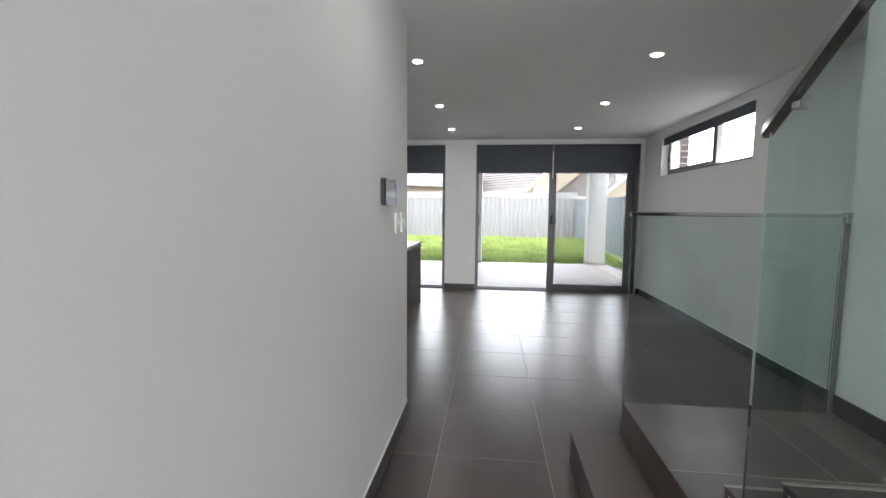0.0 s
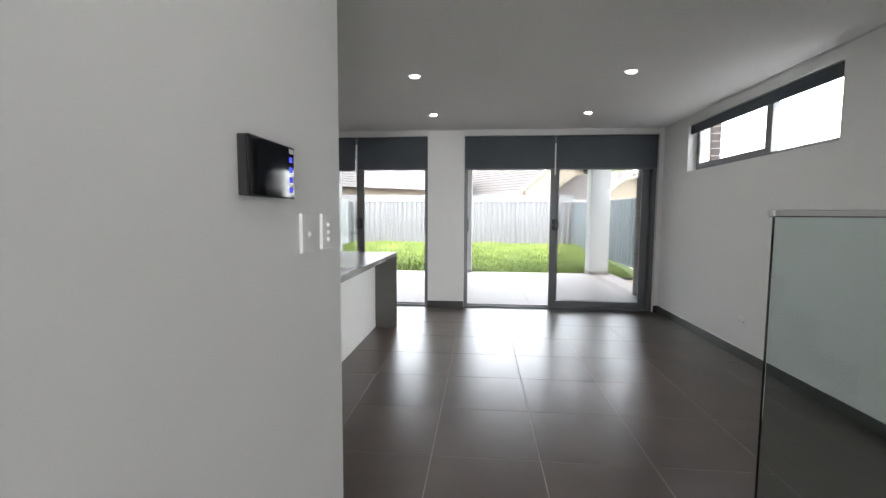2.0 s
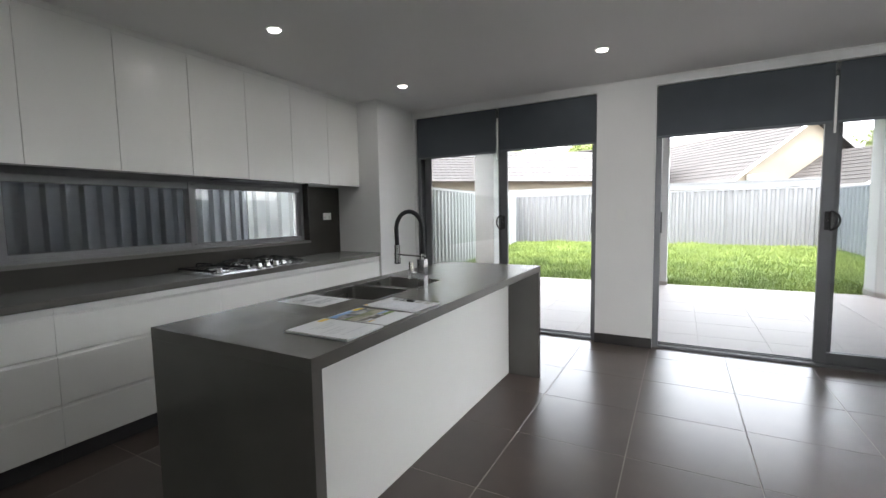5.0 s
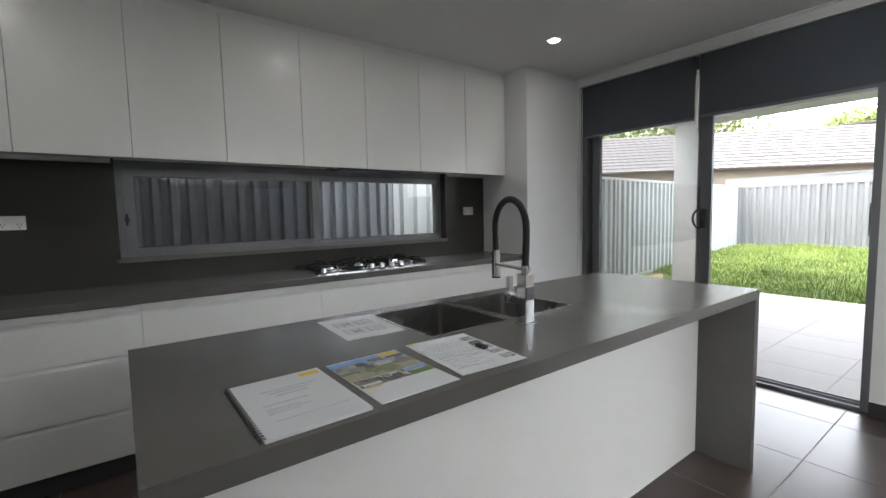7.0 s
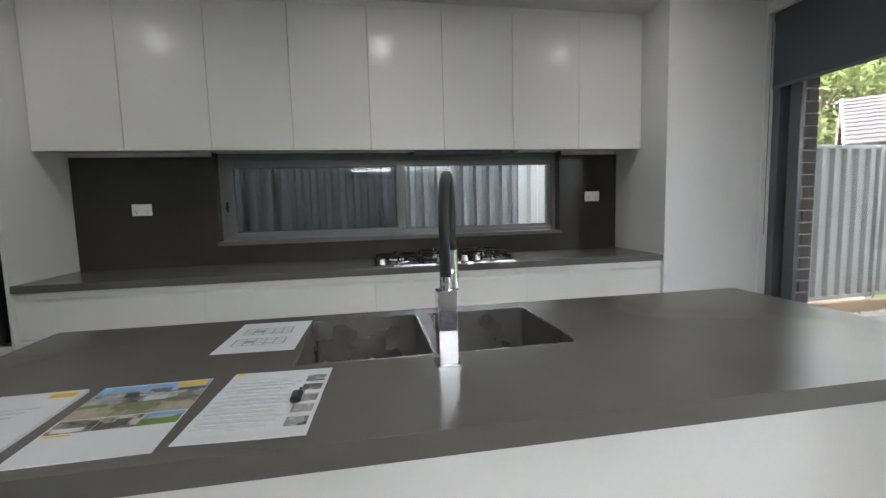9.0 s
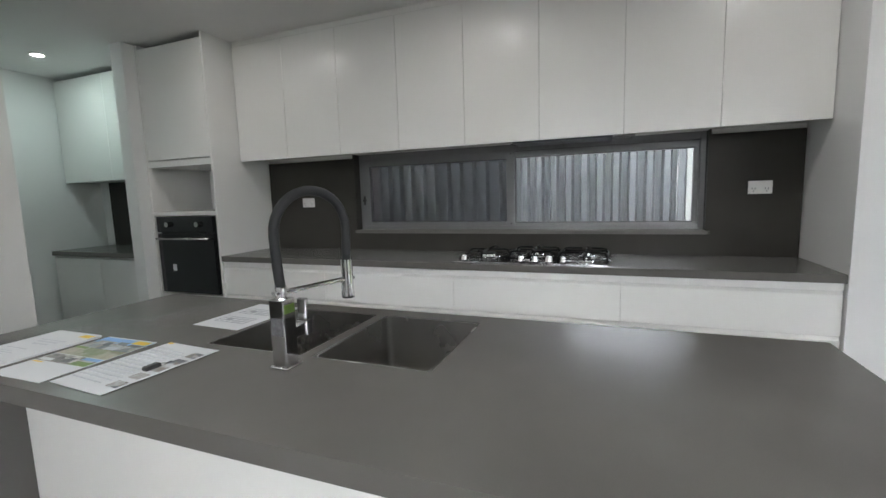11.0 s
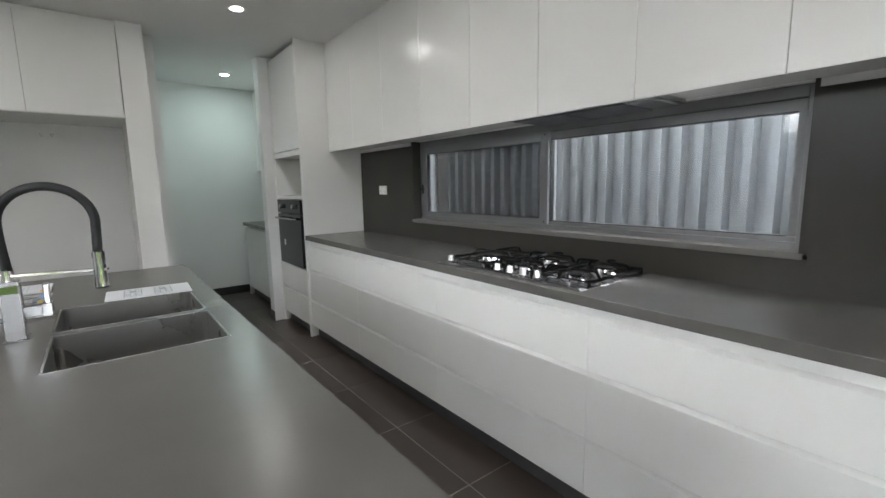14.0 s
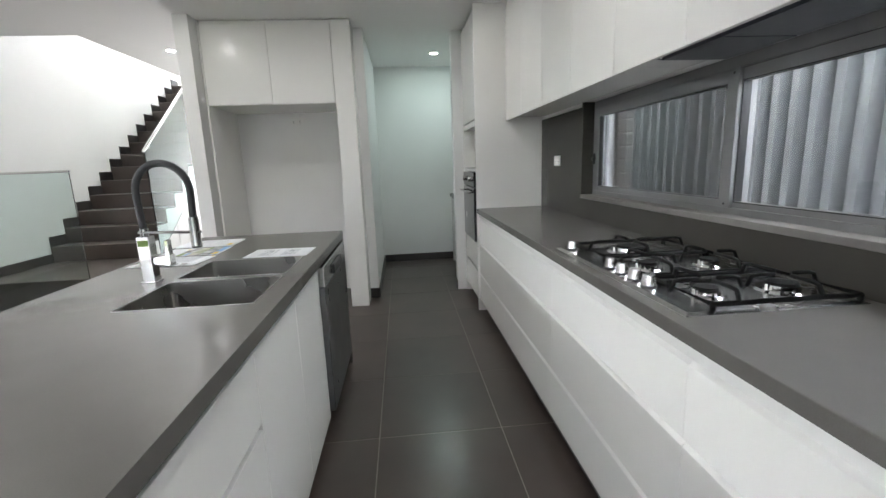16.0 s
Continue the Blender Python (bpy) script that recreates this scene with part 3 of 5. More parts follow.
# ---------- stair ----------
LX, LY, LZ = 0.825, 2.27, 0.35
RISE, GO, R1 = 0.1786, 0.26, 1.285
stair = tagged(new("stair"), "dark porcelain tiled stair with a low landing", "stair", "", "structure")
stair.location = (1.35, 1.3, 0)
bpy.context.view_layer.update()
part("step", boxes((0.555, LX, R1, LY - 0.02, 0.0, 0.175), bevel=0.003), M_TILE, stair)
part("landing", boxes((LX, STAIRWALL, R1, LY, 0.0, LZ), bevel=0.003), M_TILE, stair)
N = 14
for k in range(1, N + 1):
    ya, yb = R1 - GO * (k - 1), R1 - GO * k
    z = LZ + RISE * k
    part("tread", boxes((LX + 0.015, STAIRWALL, yb - 0.02, ya + 0.004, z - 0.022, z), bevel=0.003), M_TILE, stair)
    part("riser", boxes((LX + 0.015, STAIRWALL, ya - 0.014, ya, z - RISE, z - 0.022)), M_TILE, stair)
    part("nosing", boxes((LX + 0.015, STAIRWALL, ya - 0.006, ya + 0.006, z - 0.004, z + 0.001)), M_GROUT, stair)
    part("side_tile", boxes((STAIRWALL - 0.010, STAIRWALL - 0.0005, yb, ya, z, z + 0.115)), M_SKIRT, stair)
part("side_tile", boxes((STAIRWALL - 0.010, STAIRWALL - 0.0005, R1, LY, LZ, LZ + 0.1)), M_SKIRT, stair)
part("landing_joint", boxes((1.45, 1.454, R1, LY - 0.01, LZ, LZ + 0.001), (LX, STAIRWALL, 1.65, 1.654, LZ, LZ + 0.0012)), M_GROUT, stair)
bm = bmesh.new()
for k in range(1, N + 1):
    add_box(bm, LX + 0.018, STAIRWALL, R1 - GO * k, R1 - GO * (k - 1) - 0.014, 0, LZ + RISE * k - 0.022)
part("stair_body", bm, M_WALL, stair, "white plastered side under the steps")


def balustrade_flat():
    e = thing("glass_balustrade", "frameless glass balustrade with a flat chrome cap rail on the landing", "balustrade", (1.3, 2.285, 0))
    p = part("glass_panel", boxes((0.83, 1.835, LY + 0.004, LY + 0.016, 0.02, 1.35), bevel=0.001), M_GREENGLASS, e)
    p.visible_shadow = False
    part("cap_rail", boxes((0.822, 1.868, LY - 0.004, LY + 0.024, 1.347, 1.366), bevel=0.003), M_CHROME, e)
    part("wall_bracket", boxes((1.84, 1.868, LY - 0.008, LY + 0.028, 1.32, 1.372), bevel=0.002), M_STEEL, e)
    part("edge_channel", boxes((1.848, 1.868, LY + 0.002, LY + 0.018, 0.36, 1.32)), M_ALULIGHT, e)


balustrade_flat()


def balustrade_slope():
    e = thing("glass_balustrade", "sloping frameless glass balustrade with a chrome handrail beside the stair", "balustrade", (0.86, 0, 0.4))
    ya, yb = 1.10, -2.2
    za = 1.588
    sl = 0.735
    me = bmesh.new()
    prof = [(ya, 0.34), (ya, za - 0.02), (yb, za - 0.02 + sl * (ya - yb)), (yb, 0.34 + RISE / GO * (ya - yb))]
    vs = [[me.verts.new((x, y, z)) for y, z in prof] for x in (0.784, 0.796)]
    me.faces.new(vs[0])
    me.faces.new(vs[1][::-1])
    for i in range(4):
        me.faces.new((vs[0][i], vs[0][(i + 1) % 4], vs[1][(i + 1) % 4], vs[1][i]))
    p = part("glass_panel", me, M_STAIRGLASS, e)
    p.visible_shadow = False
    bm = bmesh.new()
    prof = [(ya + 0.02, za - 0.035), (ya + 0.02, za - 0.005), (yb, za - 0.005 + sl * (ya + 0.02 - yb)), (yb, za - 0.035 + sl * (ya + 0.02 - yb))]
    vs = [[bm.verts.new((x, y, z)) for y, z in prof] for x in (0.773, 0.807)]
    bm.faces.new(vs[0])
    bm.faces.new(vs[1][::-1])
    for i in range(4):
        bm.faces.new((vs[0][i], vs[0][(i + 1) % 4], vs[1][(i + 1) % 4], vs[1][i]))
    bmesh.ops.bevel(bm, geom=bm.edges[:], offset=0.004, segments=2, affect="EDGES")
    part("handrail", bm, M_CHROME, e)
    for y in (1.0, -0.3, -1.6):
        z = za - 0.03 + sl * (ya - y)
        part("rail_clip", boxes((0.775, 0.805, y - 0.012, y + 0.012, z - 0.03, z - 0.012), bevel=0.002), M_STEEL, e)


balustrade_slope()


# daylight of the open sky in the high window
wl = new("window_daylight", bpy.data.lights.new("window_daylight", "AREA"))
wl.data.shape, wl.data.size, wl.data.size_y, wl.data.energy, wl.data.color = "RECTANGLE", 2.7, 0.95, HIGH, (0.97, 0.985, 1.0)
wl.data.spread = radians(70)
wl.matrix_world = look((RIGHT + 0.42, 5.52, 2.22), (RIGHT - 1, 5.52, 0.94))
# Lamp added in the assumed street opening to brighten the hall wall.
sl = new("hall_fill_lamp", bpy.data.lights.new("hall_fill_lamp", "AREA"))
sl.data.shape, sl.data.size, sl.data.size_y, sl.data.energy, sl.data.color = "RECTANGLE", 1.1, 1.6, STREET, (0.98, 0.99, 1.0)
sl.matrix_world = look((0.65, BACK - 0.05, 1.0), (0.30, BACK + 3, 0.85))


# ---------- downlights ----------
def downlight(x, y, watts=DOWN, colour=(1, 0.985, 0.96)):
    d = thing("downlight", "small round white recessed downlight, switched on", "downlight", (x, y, CEIL), "ceiling downlights")
    bm = bmesh.new()
    cyl(bm, x, y, CEIL - 0.006, CEIL, 0.048, 0.052, 32)
    part("rim", bm, M_WHITEPL, d)
    bm = bmesh.new()
    cyl(bm, x, y, CEIL - 0.009, CEIL - 0.006, 0.036, 0.038, 32)
    part("diffuser", bm, M_DOWNLIGHT, d)
    l = new("downlight_lamp", bpy.data.lights.new("downlight_lamp", "AREA"))
    l.data.shape, l.data.size, l.data.energy, l.data.color = "DISK", 0.07, watts, colour
    l.matrix_world = Matrix.Translation((x, y, CEIL - 0.011))
    l.parent = d
    l.matrix_parent_inverse = d.matrix_basis.inverted()


for x, y in ((-0.49, 3.424), (-0.49, 4.915), (-0.487, 6.374), (1.306, 3.424), (1.306, 4.915), (1.306, 6.374), (-2.277, 3.27), (-2.277, 4.88), (-2.279, 6.37), (-2.596, 1.35), (0.10, 1.62)):
    if y < 2 and x < -2:
        downlight(x, y, 0.66, (0.74, 1, 0.96))
    else:
        downlight(x, y)

# ---------- kitchen: wall run ----------
BX, BZ = -2.785, 0.912
bench = solid("worktop", boxes((LEFT, BX, 2.90, 6.628, BZ - 0.04, BZ), bevel=0.002), M_STONE, "long grey stone kitchen worktop", "worktop", "")
solid("splashback", boxes(
    (LEFT, LEFT + 0.012, 2.903, KW[0] - 0.0, BZ, 1.625), (LEFT, LEFT + 0.012, KW[1], 6.627, BZ, 1.625), (LEFT, LEFT + 0.012, KW[0], KW[1], BZ, KW[2] - 0.022)),
    M_SPLASH, "dark grey stone splashback", "splashback")
solid("window_reveal", boxes(
    (LEFT - 0.065, LEFT + 0.012, KW[0] - 0.0, KW[0] + 0.012, KW[2], KW[3]), (LEFT - 0.065, LEFT + 0.012, KW[1] - 0.012, KW[1], KW[2], KW[3])),
    M_SPLASH, "dark stone lining of the window opening", "trim")
CY = [2.905, 3.812, 4.750, 5.690, 6.624]


def chamfered_front(y0, y1, za, zb):
    """A drawer front whose upper edge slopes back to a finger grip."""
    bm = bmesh.new()
    prof = [(-2.822, za), (-2.8045, za), (-2.803, za + 0.0015), (-2.803, zb - 0.016), (-2.8045, zb - 0.0135), (-2.818, zb), (-2.822, zb)]
    vs = [[bm.verts.new((x, y, z)) for x, z in prof] for y in (y0, y1)]
    bm.faces.new(vs[0])
    bm.faces.new(vs[1][::-1])
    for i in range(len(prof)):
        k = (i + 1) % len(prof)
        bm.faces.new((vs[0][i], vs[0][k], vs[1][k], vs[1][i]))
    return bm


def drawer_unit(y0, y1):
    c = thing("drawer_cabinet", "white handleless base cabinet with three drawers under the grey worktop", "cabinet", (-3.07, (y0 + y1) / 2, 0), "base cabinets along the wall")
    part("body", boxes((LEFT + 0.015, -2.835, y0 + 0.001, y1 - 0.001, 0.10, BZ - 0.042)), M_CARCASS, c)
    part("kickboard", boxes((-2.87, -2.855, y0 + 0.001, y1 - 0.001, 0.0, 0.10)), M_BLACKKICK, c)
    part("top_rail", boxes((-2.834, -2.802, y0 + 0.0005, y1 - 0.0005, 0.835, 0.871)), M_CAB, c)
    for za, zb in ((0.108, 0.341), (0.346, 0.616), (0.621, 0.830)):
        part("drawer_front", chamfered_front(y0 + 0.001, y1 - 0.001, za, zb), M_CAB, c)
        part("finger_pull", boxes((-2.834, -2.8225, y0 + 0.002, y1 - 0.002, zb - 0.03, zb + 0.010)), M_CAB, c)
    return c


M_BLACKKICK = surface("dark_kickboard", (0.06, 0.06, 0.062), 0.5, vary=0.05)
for a, b in zip(CY[:-1], CY[1:]):
    drawer_unit(a, b)

UX, UZ = -3.045, 1.628
UY = [2.903 + i * (6.626 - 2.903) / 8 for i in range(9)]
for i in range(0, 8):
    a, b = UY[i], UY[i + 1]
    c = thing("wall_cabinet", "tall white handleless wall cabinet above the bench", "cabinet", (-3.2, (a + b) / 2, UZ), "wall cabinets above the bench")
    part("body", boxes((LEFT + 0.001, UX - 0.022, a + 0.0005, b - 0.0005, UZ + 0.026, CEIL - 0.045)), M_CAB, c)
    part("door", boxes((UX - 0.019, UX, a + 0.0014, b - 0.0014, UZ, CEIL - 0.042), bevel=0.0015), M_CAB, c)
solid("cabinet_bulkhead", boxes((LEFT, UX - 0.008, 2.903, 6.626, CEIL - 0.038, CEIL)), M_CAB, "white filler between wall cabinets and ceiling", "trim")

hood = thing("range_hood", "grey slide-out range hood under the wall cabinets", "range hood", (-3.18, 5.2, 1.59))
part("body", boxes((-3.33, UX - 0.024, 5.02, 5.76, 1.632, 1.652), bevel=0.003), M_STEEL, hood)
part("filter", boxes((-3.31, UX - 0.03, 5.06, 5.345, 1.622, 1.632), bevel=0.001), M_FILTER, hood)
part("filter", boxes((-3.31, UX - 0.03, 5.35, 5.635, 1.622, 1.632), bevel=0.001), M_FILTER, hood)
part("end_cap", boxes((-3.31, UX - 0.03, 5.64, 5.75, 1.624, 1.632), bevel=0.001), M_STEEL, hood)

# oven tower
ov = thing("oven_tower", "tall white cabinet with an oven and an open microwave niche", "cabinet", (-3.07, 2.55, 0))
part("side_panel", boxes((LEFT + 0.001, BX, 2.881, 2.899, 0.0, CEIL), bevel=0.001), M_CAB, ov)
part("side_panel", boxes((LEFT + 0.001, BX, 2.20, 2.218, 0.0, CEIL), bevel=0.001), M_CAB, ov)
part("back_panel", boxes((LEFT + 0.001, LEFT + 0.018, 2.218, 2.881, 0.1, CEIL)), M_CAB, ov)
part("shelf", boxes((LEFT + 0.018, BX - 0.004, 2.218, 2.881, 1.222, 1.252)), M_CAB, ov)
part("shelf", boxes((LEFT + 0.018, BX - 0.004, 2.218, 2.881, 1.60, 1.645)), M_CAB, ov)
part("door", boxes((BX - 0.02, BX, 2.222, 2.878, 1.655, CEIL - 0.04), bevel=0.0015), M_CAB, ov)
part("upper_box", boxes((LEFT + 0.02, BX - 0.024, 2.22, 2.88, 1.66, CEIL - 0.03)), M_CARCASS, ov)
part("lower_box", boxes((LEFT + 0.02, BX - 0.04, 2.22, 2.88, 0.1, 0.585)), M_CARCASS, ov)
part("drawer_front", boxes((BX - 0.02, BX, 2.222, 2.878, 0.378, 0.60), bevel=0.0015), M_CAB, ov)
part("drawer_front", boxes((BX - 0.02, BX, 2.222, 2.878, 0.108, 0.352), bevel=0.0015), M_CAB, ov)
part("kickboard", boxes((BX - 0.07, BX - 0.055, 2.218, 2.881, 0.0, 0.1)), M_BLACKKICK, ov)
oven = thing("oven", "black glass built-in oven with a steel bar handle", "oven", (-2.8, 2.57, 0.62))
part("body", boxes((-3.28, BX - 0.006, 2.28, 2.853, 0.615, 1.212)), M_BLACK, oven)
part("door", boxes((BX - 0.004, BX + 0.016, 2.262, 2.862, 0.615, 1.085), bevel=0.003), M_BLACKGLASS, oven)
cp = part("control_panel", boxes((BX - 0.004, BX + 0.016, 2.262, 2.862, 1.092, 1.215), bevel=0.003), M_BLACKGLASS, oven)
bm = bmesh.new()
tube(bm, [(BX + 0.05, 2.29, 1.045), (BX + 0.05, 2.835, 1.045)], 0.009, 12)
tube(bm, [(BX + 0.014, 2.33, 1.045), (BX + 0.05, 2.33, 1.045)], 0.007, 8)
tube(bm, [(BX + 0.014, 2.795, 1.045), (BX + 0.05, 2.795, 1.045)], 0.007, 8)
part("bar_handle", bm, M_STEEL, oven, "brushed steel bar handle", smooth=True)
for y in (2.40, 2.72):
    bm = bmesh.new()
    tube(bm, [(BX + 0.016, y, 1.155), (BX + 0.042, y, 1.155)], 0.02, 20)
    part("knob", bm, M_STEEL, cp)
part("display", boxes((BX + 0.016, BX + 0.0175, 2.50, 2.62, 1.13, 1.18)), M_SCREEN, cp)
part("sticker", boxes((BX + 0.016, BX + 0.0168, 2.40, 2.44, 0.79, 0.84)), M_PAPER, oven, "small white sticker")


# hob
def hob():
    h = thing("gas_hob", "stainless steel five-burner gas hob with black trivets", "hob", (-3.08, 5.2, BZ))
    x0, x1, y0, y1 = -3.325, -2.825, 4.735, 5.637
    bm = boxes((x0, x1, y0, y1, BZ, BZ + 0.006))
    top = [v for v in bm.verts if v.co.z > BZ + 0.003]
    for v in top:
        v.co.x += 0.016 if v.co.x < -3.1 else -0.016
        v.co.y += 0.016 if v.co.y < 5.2 else -0.016
    part("hotplate", bm, M_HOB, h)
    z = BZ + 0.006
    for bx, by, r in ((-3.08, 4.90, 0.062), (-2.985, 5.19, 0.036), (-3.21, 5.19, 0.036), (-2.975, 5.50, 0.036), (-3.20, 5.50, 0.046)):
        b = bmesh.new()
        cyl(b, bx, by, z, z + 0.006, r * 1.45, r * 1.3, 32)
        cyl(b, bx, by, z + 0.006, z + 0.018, r, r * 0.96, 32)
        bu = part("burner", b, M_CHROME, h)
        b = bmesh.new()
        cyl(b, bx, by, z + 0.018, z + 0.025, r * 0.92, r * 0.8, 32)
        part("burner_cap", b, M_IRON, bu)
        b = bmesh.new()
        cyl(b, bx + r * 1.2, by + 0.01, z, z + 0.022, 0.004, 0.003, 8)
        part("igniter", b, M_WHITEPL, bu)
    for ky in (4.80, 5.15, 5.23, 5.31, 5.39):
        b = bmesh.new()
        cyl(b, -2.875, ky, z, z + 0.005, 0.024, 0.022, 24)
        kn = part("knob_collar", b, M_BLACK, h)
        b = bmesh.new()
        cyl(b, -2.875, ky, z + 0.005, z + 0.036, 0.0225, 0.0165, 24)
        part("knob", b, M_STEEL, kn, "brushed steel knob")
    for ya, yb, cs in ((4.765, 5.035, ((-3.08, 4.90),)), (5.055, 5.335, ((-2.985, 5.19), (-3.21, 5.19))), (5.355, 5.622, ((-2.975, 5.50), (-3.20, 5.50)))):
        b = bmesh.new()
        xa, xb, zt = -3.305, -2.905, z + 0.016
        tube(b, [(xa, ya, zt), (xb, ya, zt), (xb, yb, zt), (xa, yb, zt)], 0.0070, 8, closed=True)
        for fx_, fy_ in ((xa, ya), (xb, ya), (xb, yb), (xa, yb)):
            cyl(b, fx_, fy_, z, zt, 0.008, 0.008, 8)
        for cx, cy in cs:
            reach = 0.028
            zz = z + 0.047
            for dx, dy in ((1, 0), (-1, 0), (0, 1), (0, -1)):
                ex = (xb if dx > 0 else xa) if dx and len(cs) == 1 else cx + dx * 0.105
                ey = (yb if dy > 0 else ya) if dy else cy
                tube(b, [(ex, ey, zt), (ex - dx * 0.012, ey - dy * 0.012, zz - 0.004), (ex - dx * 0.03, ey - dy * 0.03, zz), (cx + dx * reach, cy + dy * reach, zz)], 0.0064, 8)
        part("trivet", b, M_IRON, h, "black cast iron trivet", smooth=True)


hob()

# power points
def power_point(axis, at, w=0.116, hgt=0.074, holes=True, label="white double power point on the wall", name="power_point"):
    """A wall plate whose face looks along axis ('+x', '-x', '+y', '-y')."""
    x, y, z = at
    e = thing(name, label, "power point" if "power" in label else "switch", at)
    s = 1 if axis[0] == "+" else -1

    def bx(u0, u1, v0, v1, d0, d1):
        if axis[1] == "x":
            return (x + s * d0, x + s * d1, y + u0, y + u1, z + v0, z + v1)
        return (x + u0, x + u1, y + s * d0, y + s * d1, z + v0, z + v1)

    part("plate", boxes(bx(-w / 2, w / 2, -hgt / 2, hgt / 2, 0, 0.009), bevel=0.002, seg=2), M_WHITEPL, e)
    if holes:
        for u in (-0.0095, 0.0095):
            part("rocker", boxes(bx(u - 0.009, u + 0.009, 0.010, 0.026, 0.009, 0.012), bevel=0.001), M_WHITEPL, e)
        for u in (-0.032, 0.032):
            part("socket_holes", boxes(bx(u - 0.009, u - 0.006, -0.012, -0.002, 0.009, 0.0095), bx(u + 0.006, u + 0.009, -0.012, -0.002, 0.009, 0.0095), bx(u - 0.0015, u + 0.0015, -0.026, -0.016, 0.009, 0.0095)), M_DARKINK, e)
    return e


power_point("+x", (LEFT + 0.012, 3.295, 1.29))
power_point("+x", (LEFT + 0.012, 6.425, 1.31))
power_point("-x", (RIGHT, 5.38, 0.37))
power_point("+y", (-1.14, 1.902, 1.78), label="white power point high in the fridge recess")

# ---------- fridge recess ----------
fr = thing("fridge_cabinet", "white cabinet surround over an empty fridge recess", "cabinet", (-1.1, 2.25, 0))
FX0, FX1, FY, FZ = -1.79, HALL - 0.116, 2.555, 1.852
part("side_panel", boxes((FX0, -1.628, 1.902, FY, 0, CEIL - 0.002), bevel=0.001), M_CAB, fr)
part("side_panel", boxes((FX1 - 0.016, FX1, 1.902, FY, 0, CEIL - 0.002), bevel=0.001), M_CAB, fr)
part("body", boxes((-1.628, FX1 - 0.016, 1.902, FY - 0.024, FZ, CEIL - 0.002)), M_CAB, fr)
part("door", boxes((-1.622, -1.098, FY - 0.02, FY - 0.001, FZ + 0.002, CEIL - 0.03), bevel=0.0015), M_CAB, fr)
part("door", boxes((-1.095, FX1 - 0.018, FY - 0.02, FY - 0.001, FZ + 0.002, CEIL - 0.03), bevel=0.0015), M_CAB, fr)

# ---------- pantry ----------
solid("pantry_worktop", boxes((LEFT, -2.785, 0.80, 2.068, 0.872, 0.912), bevel=0.002), M_STONE, "grey stone worktop in the pantry", "worktop", "")
pc = thing("pantry_cabinet", "white base cabinet under the pantry worktop", "cabinet", (-3.07, 1.43, 0))
part("body", boxes((LEFT + 0.001, -2.83, 0.82, 2.066, 0.1, 0.87)), M_CARCASS, pc)
part("door", boxes((-2.826, -2.806, 0.82, 1.44, 0.108, 0.85), bevel=0.0015), M_CAB, pc)
part("door", boxes((-2.826, -2.806, 1.443, 2.064, 0.108, 0.85), bevel=0.0015), M_CAB, pc)
part("side_panel", boxes((LEFT + 0.001, -2.806, 0.80, 0.818, 0, 0.87)), M_CAB, pc)
part("kickboard", boxes((-2.87, -2.855, 0.82, 2.066, 0, 0.1)), M_BLACKKICK, pc)
pu = thing("wall_cabinet", "white wall cabinet in the pantry", "cabinet", (-3.2, 1.37, 1.55))
part("body", boxes((LEFT + 0.001, -3.062, 0.67, 2.066, 1.55, CEIL - 0.04)), M_CARCASS, pu)
part("door", boxes((-3.06, -3.041, 0.672, 1.366, 1.545, CEIL - 0.038), bevel=0.0015), M_CAB, pu)
part("door", boxes((-3.06, -3.041, 1.369, 2.064, 1.545, CEIL - 0.038), bevel=0.0015), M_CAB, pu)
solid("pantry_splashback", boxes((LEFT, LEFT + 0.012, 0.80, 2.066, 0.912, 1.548)), M_SPLASH, "dark grey stone splashback in the pantry", "splashback")

# ---------- island ----------
IX0, IX1, IY0, IY1, IZ = -1.760, -0.900, 3.746, 6.185, 0.900
SK = ((-1.680, -1.270, 4.530, 4.866), (-1.680, -1.270, 4.908, 5.247))   # bowls x0 x1 y0 y1


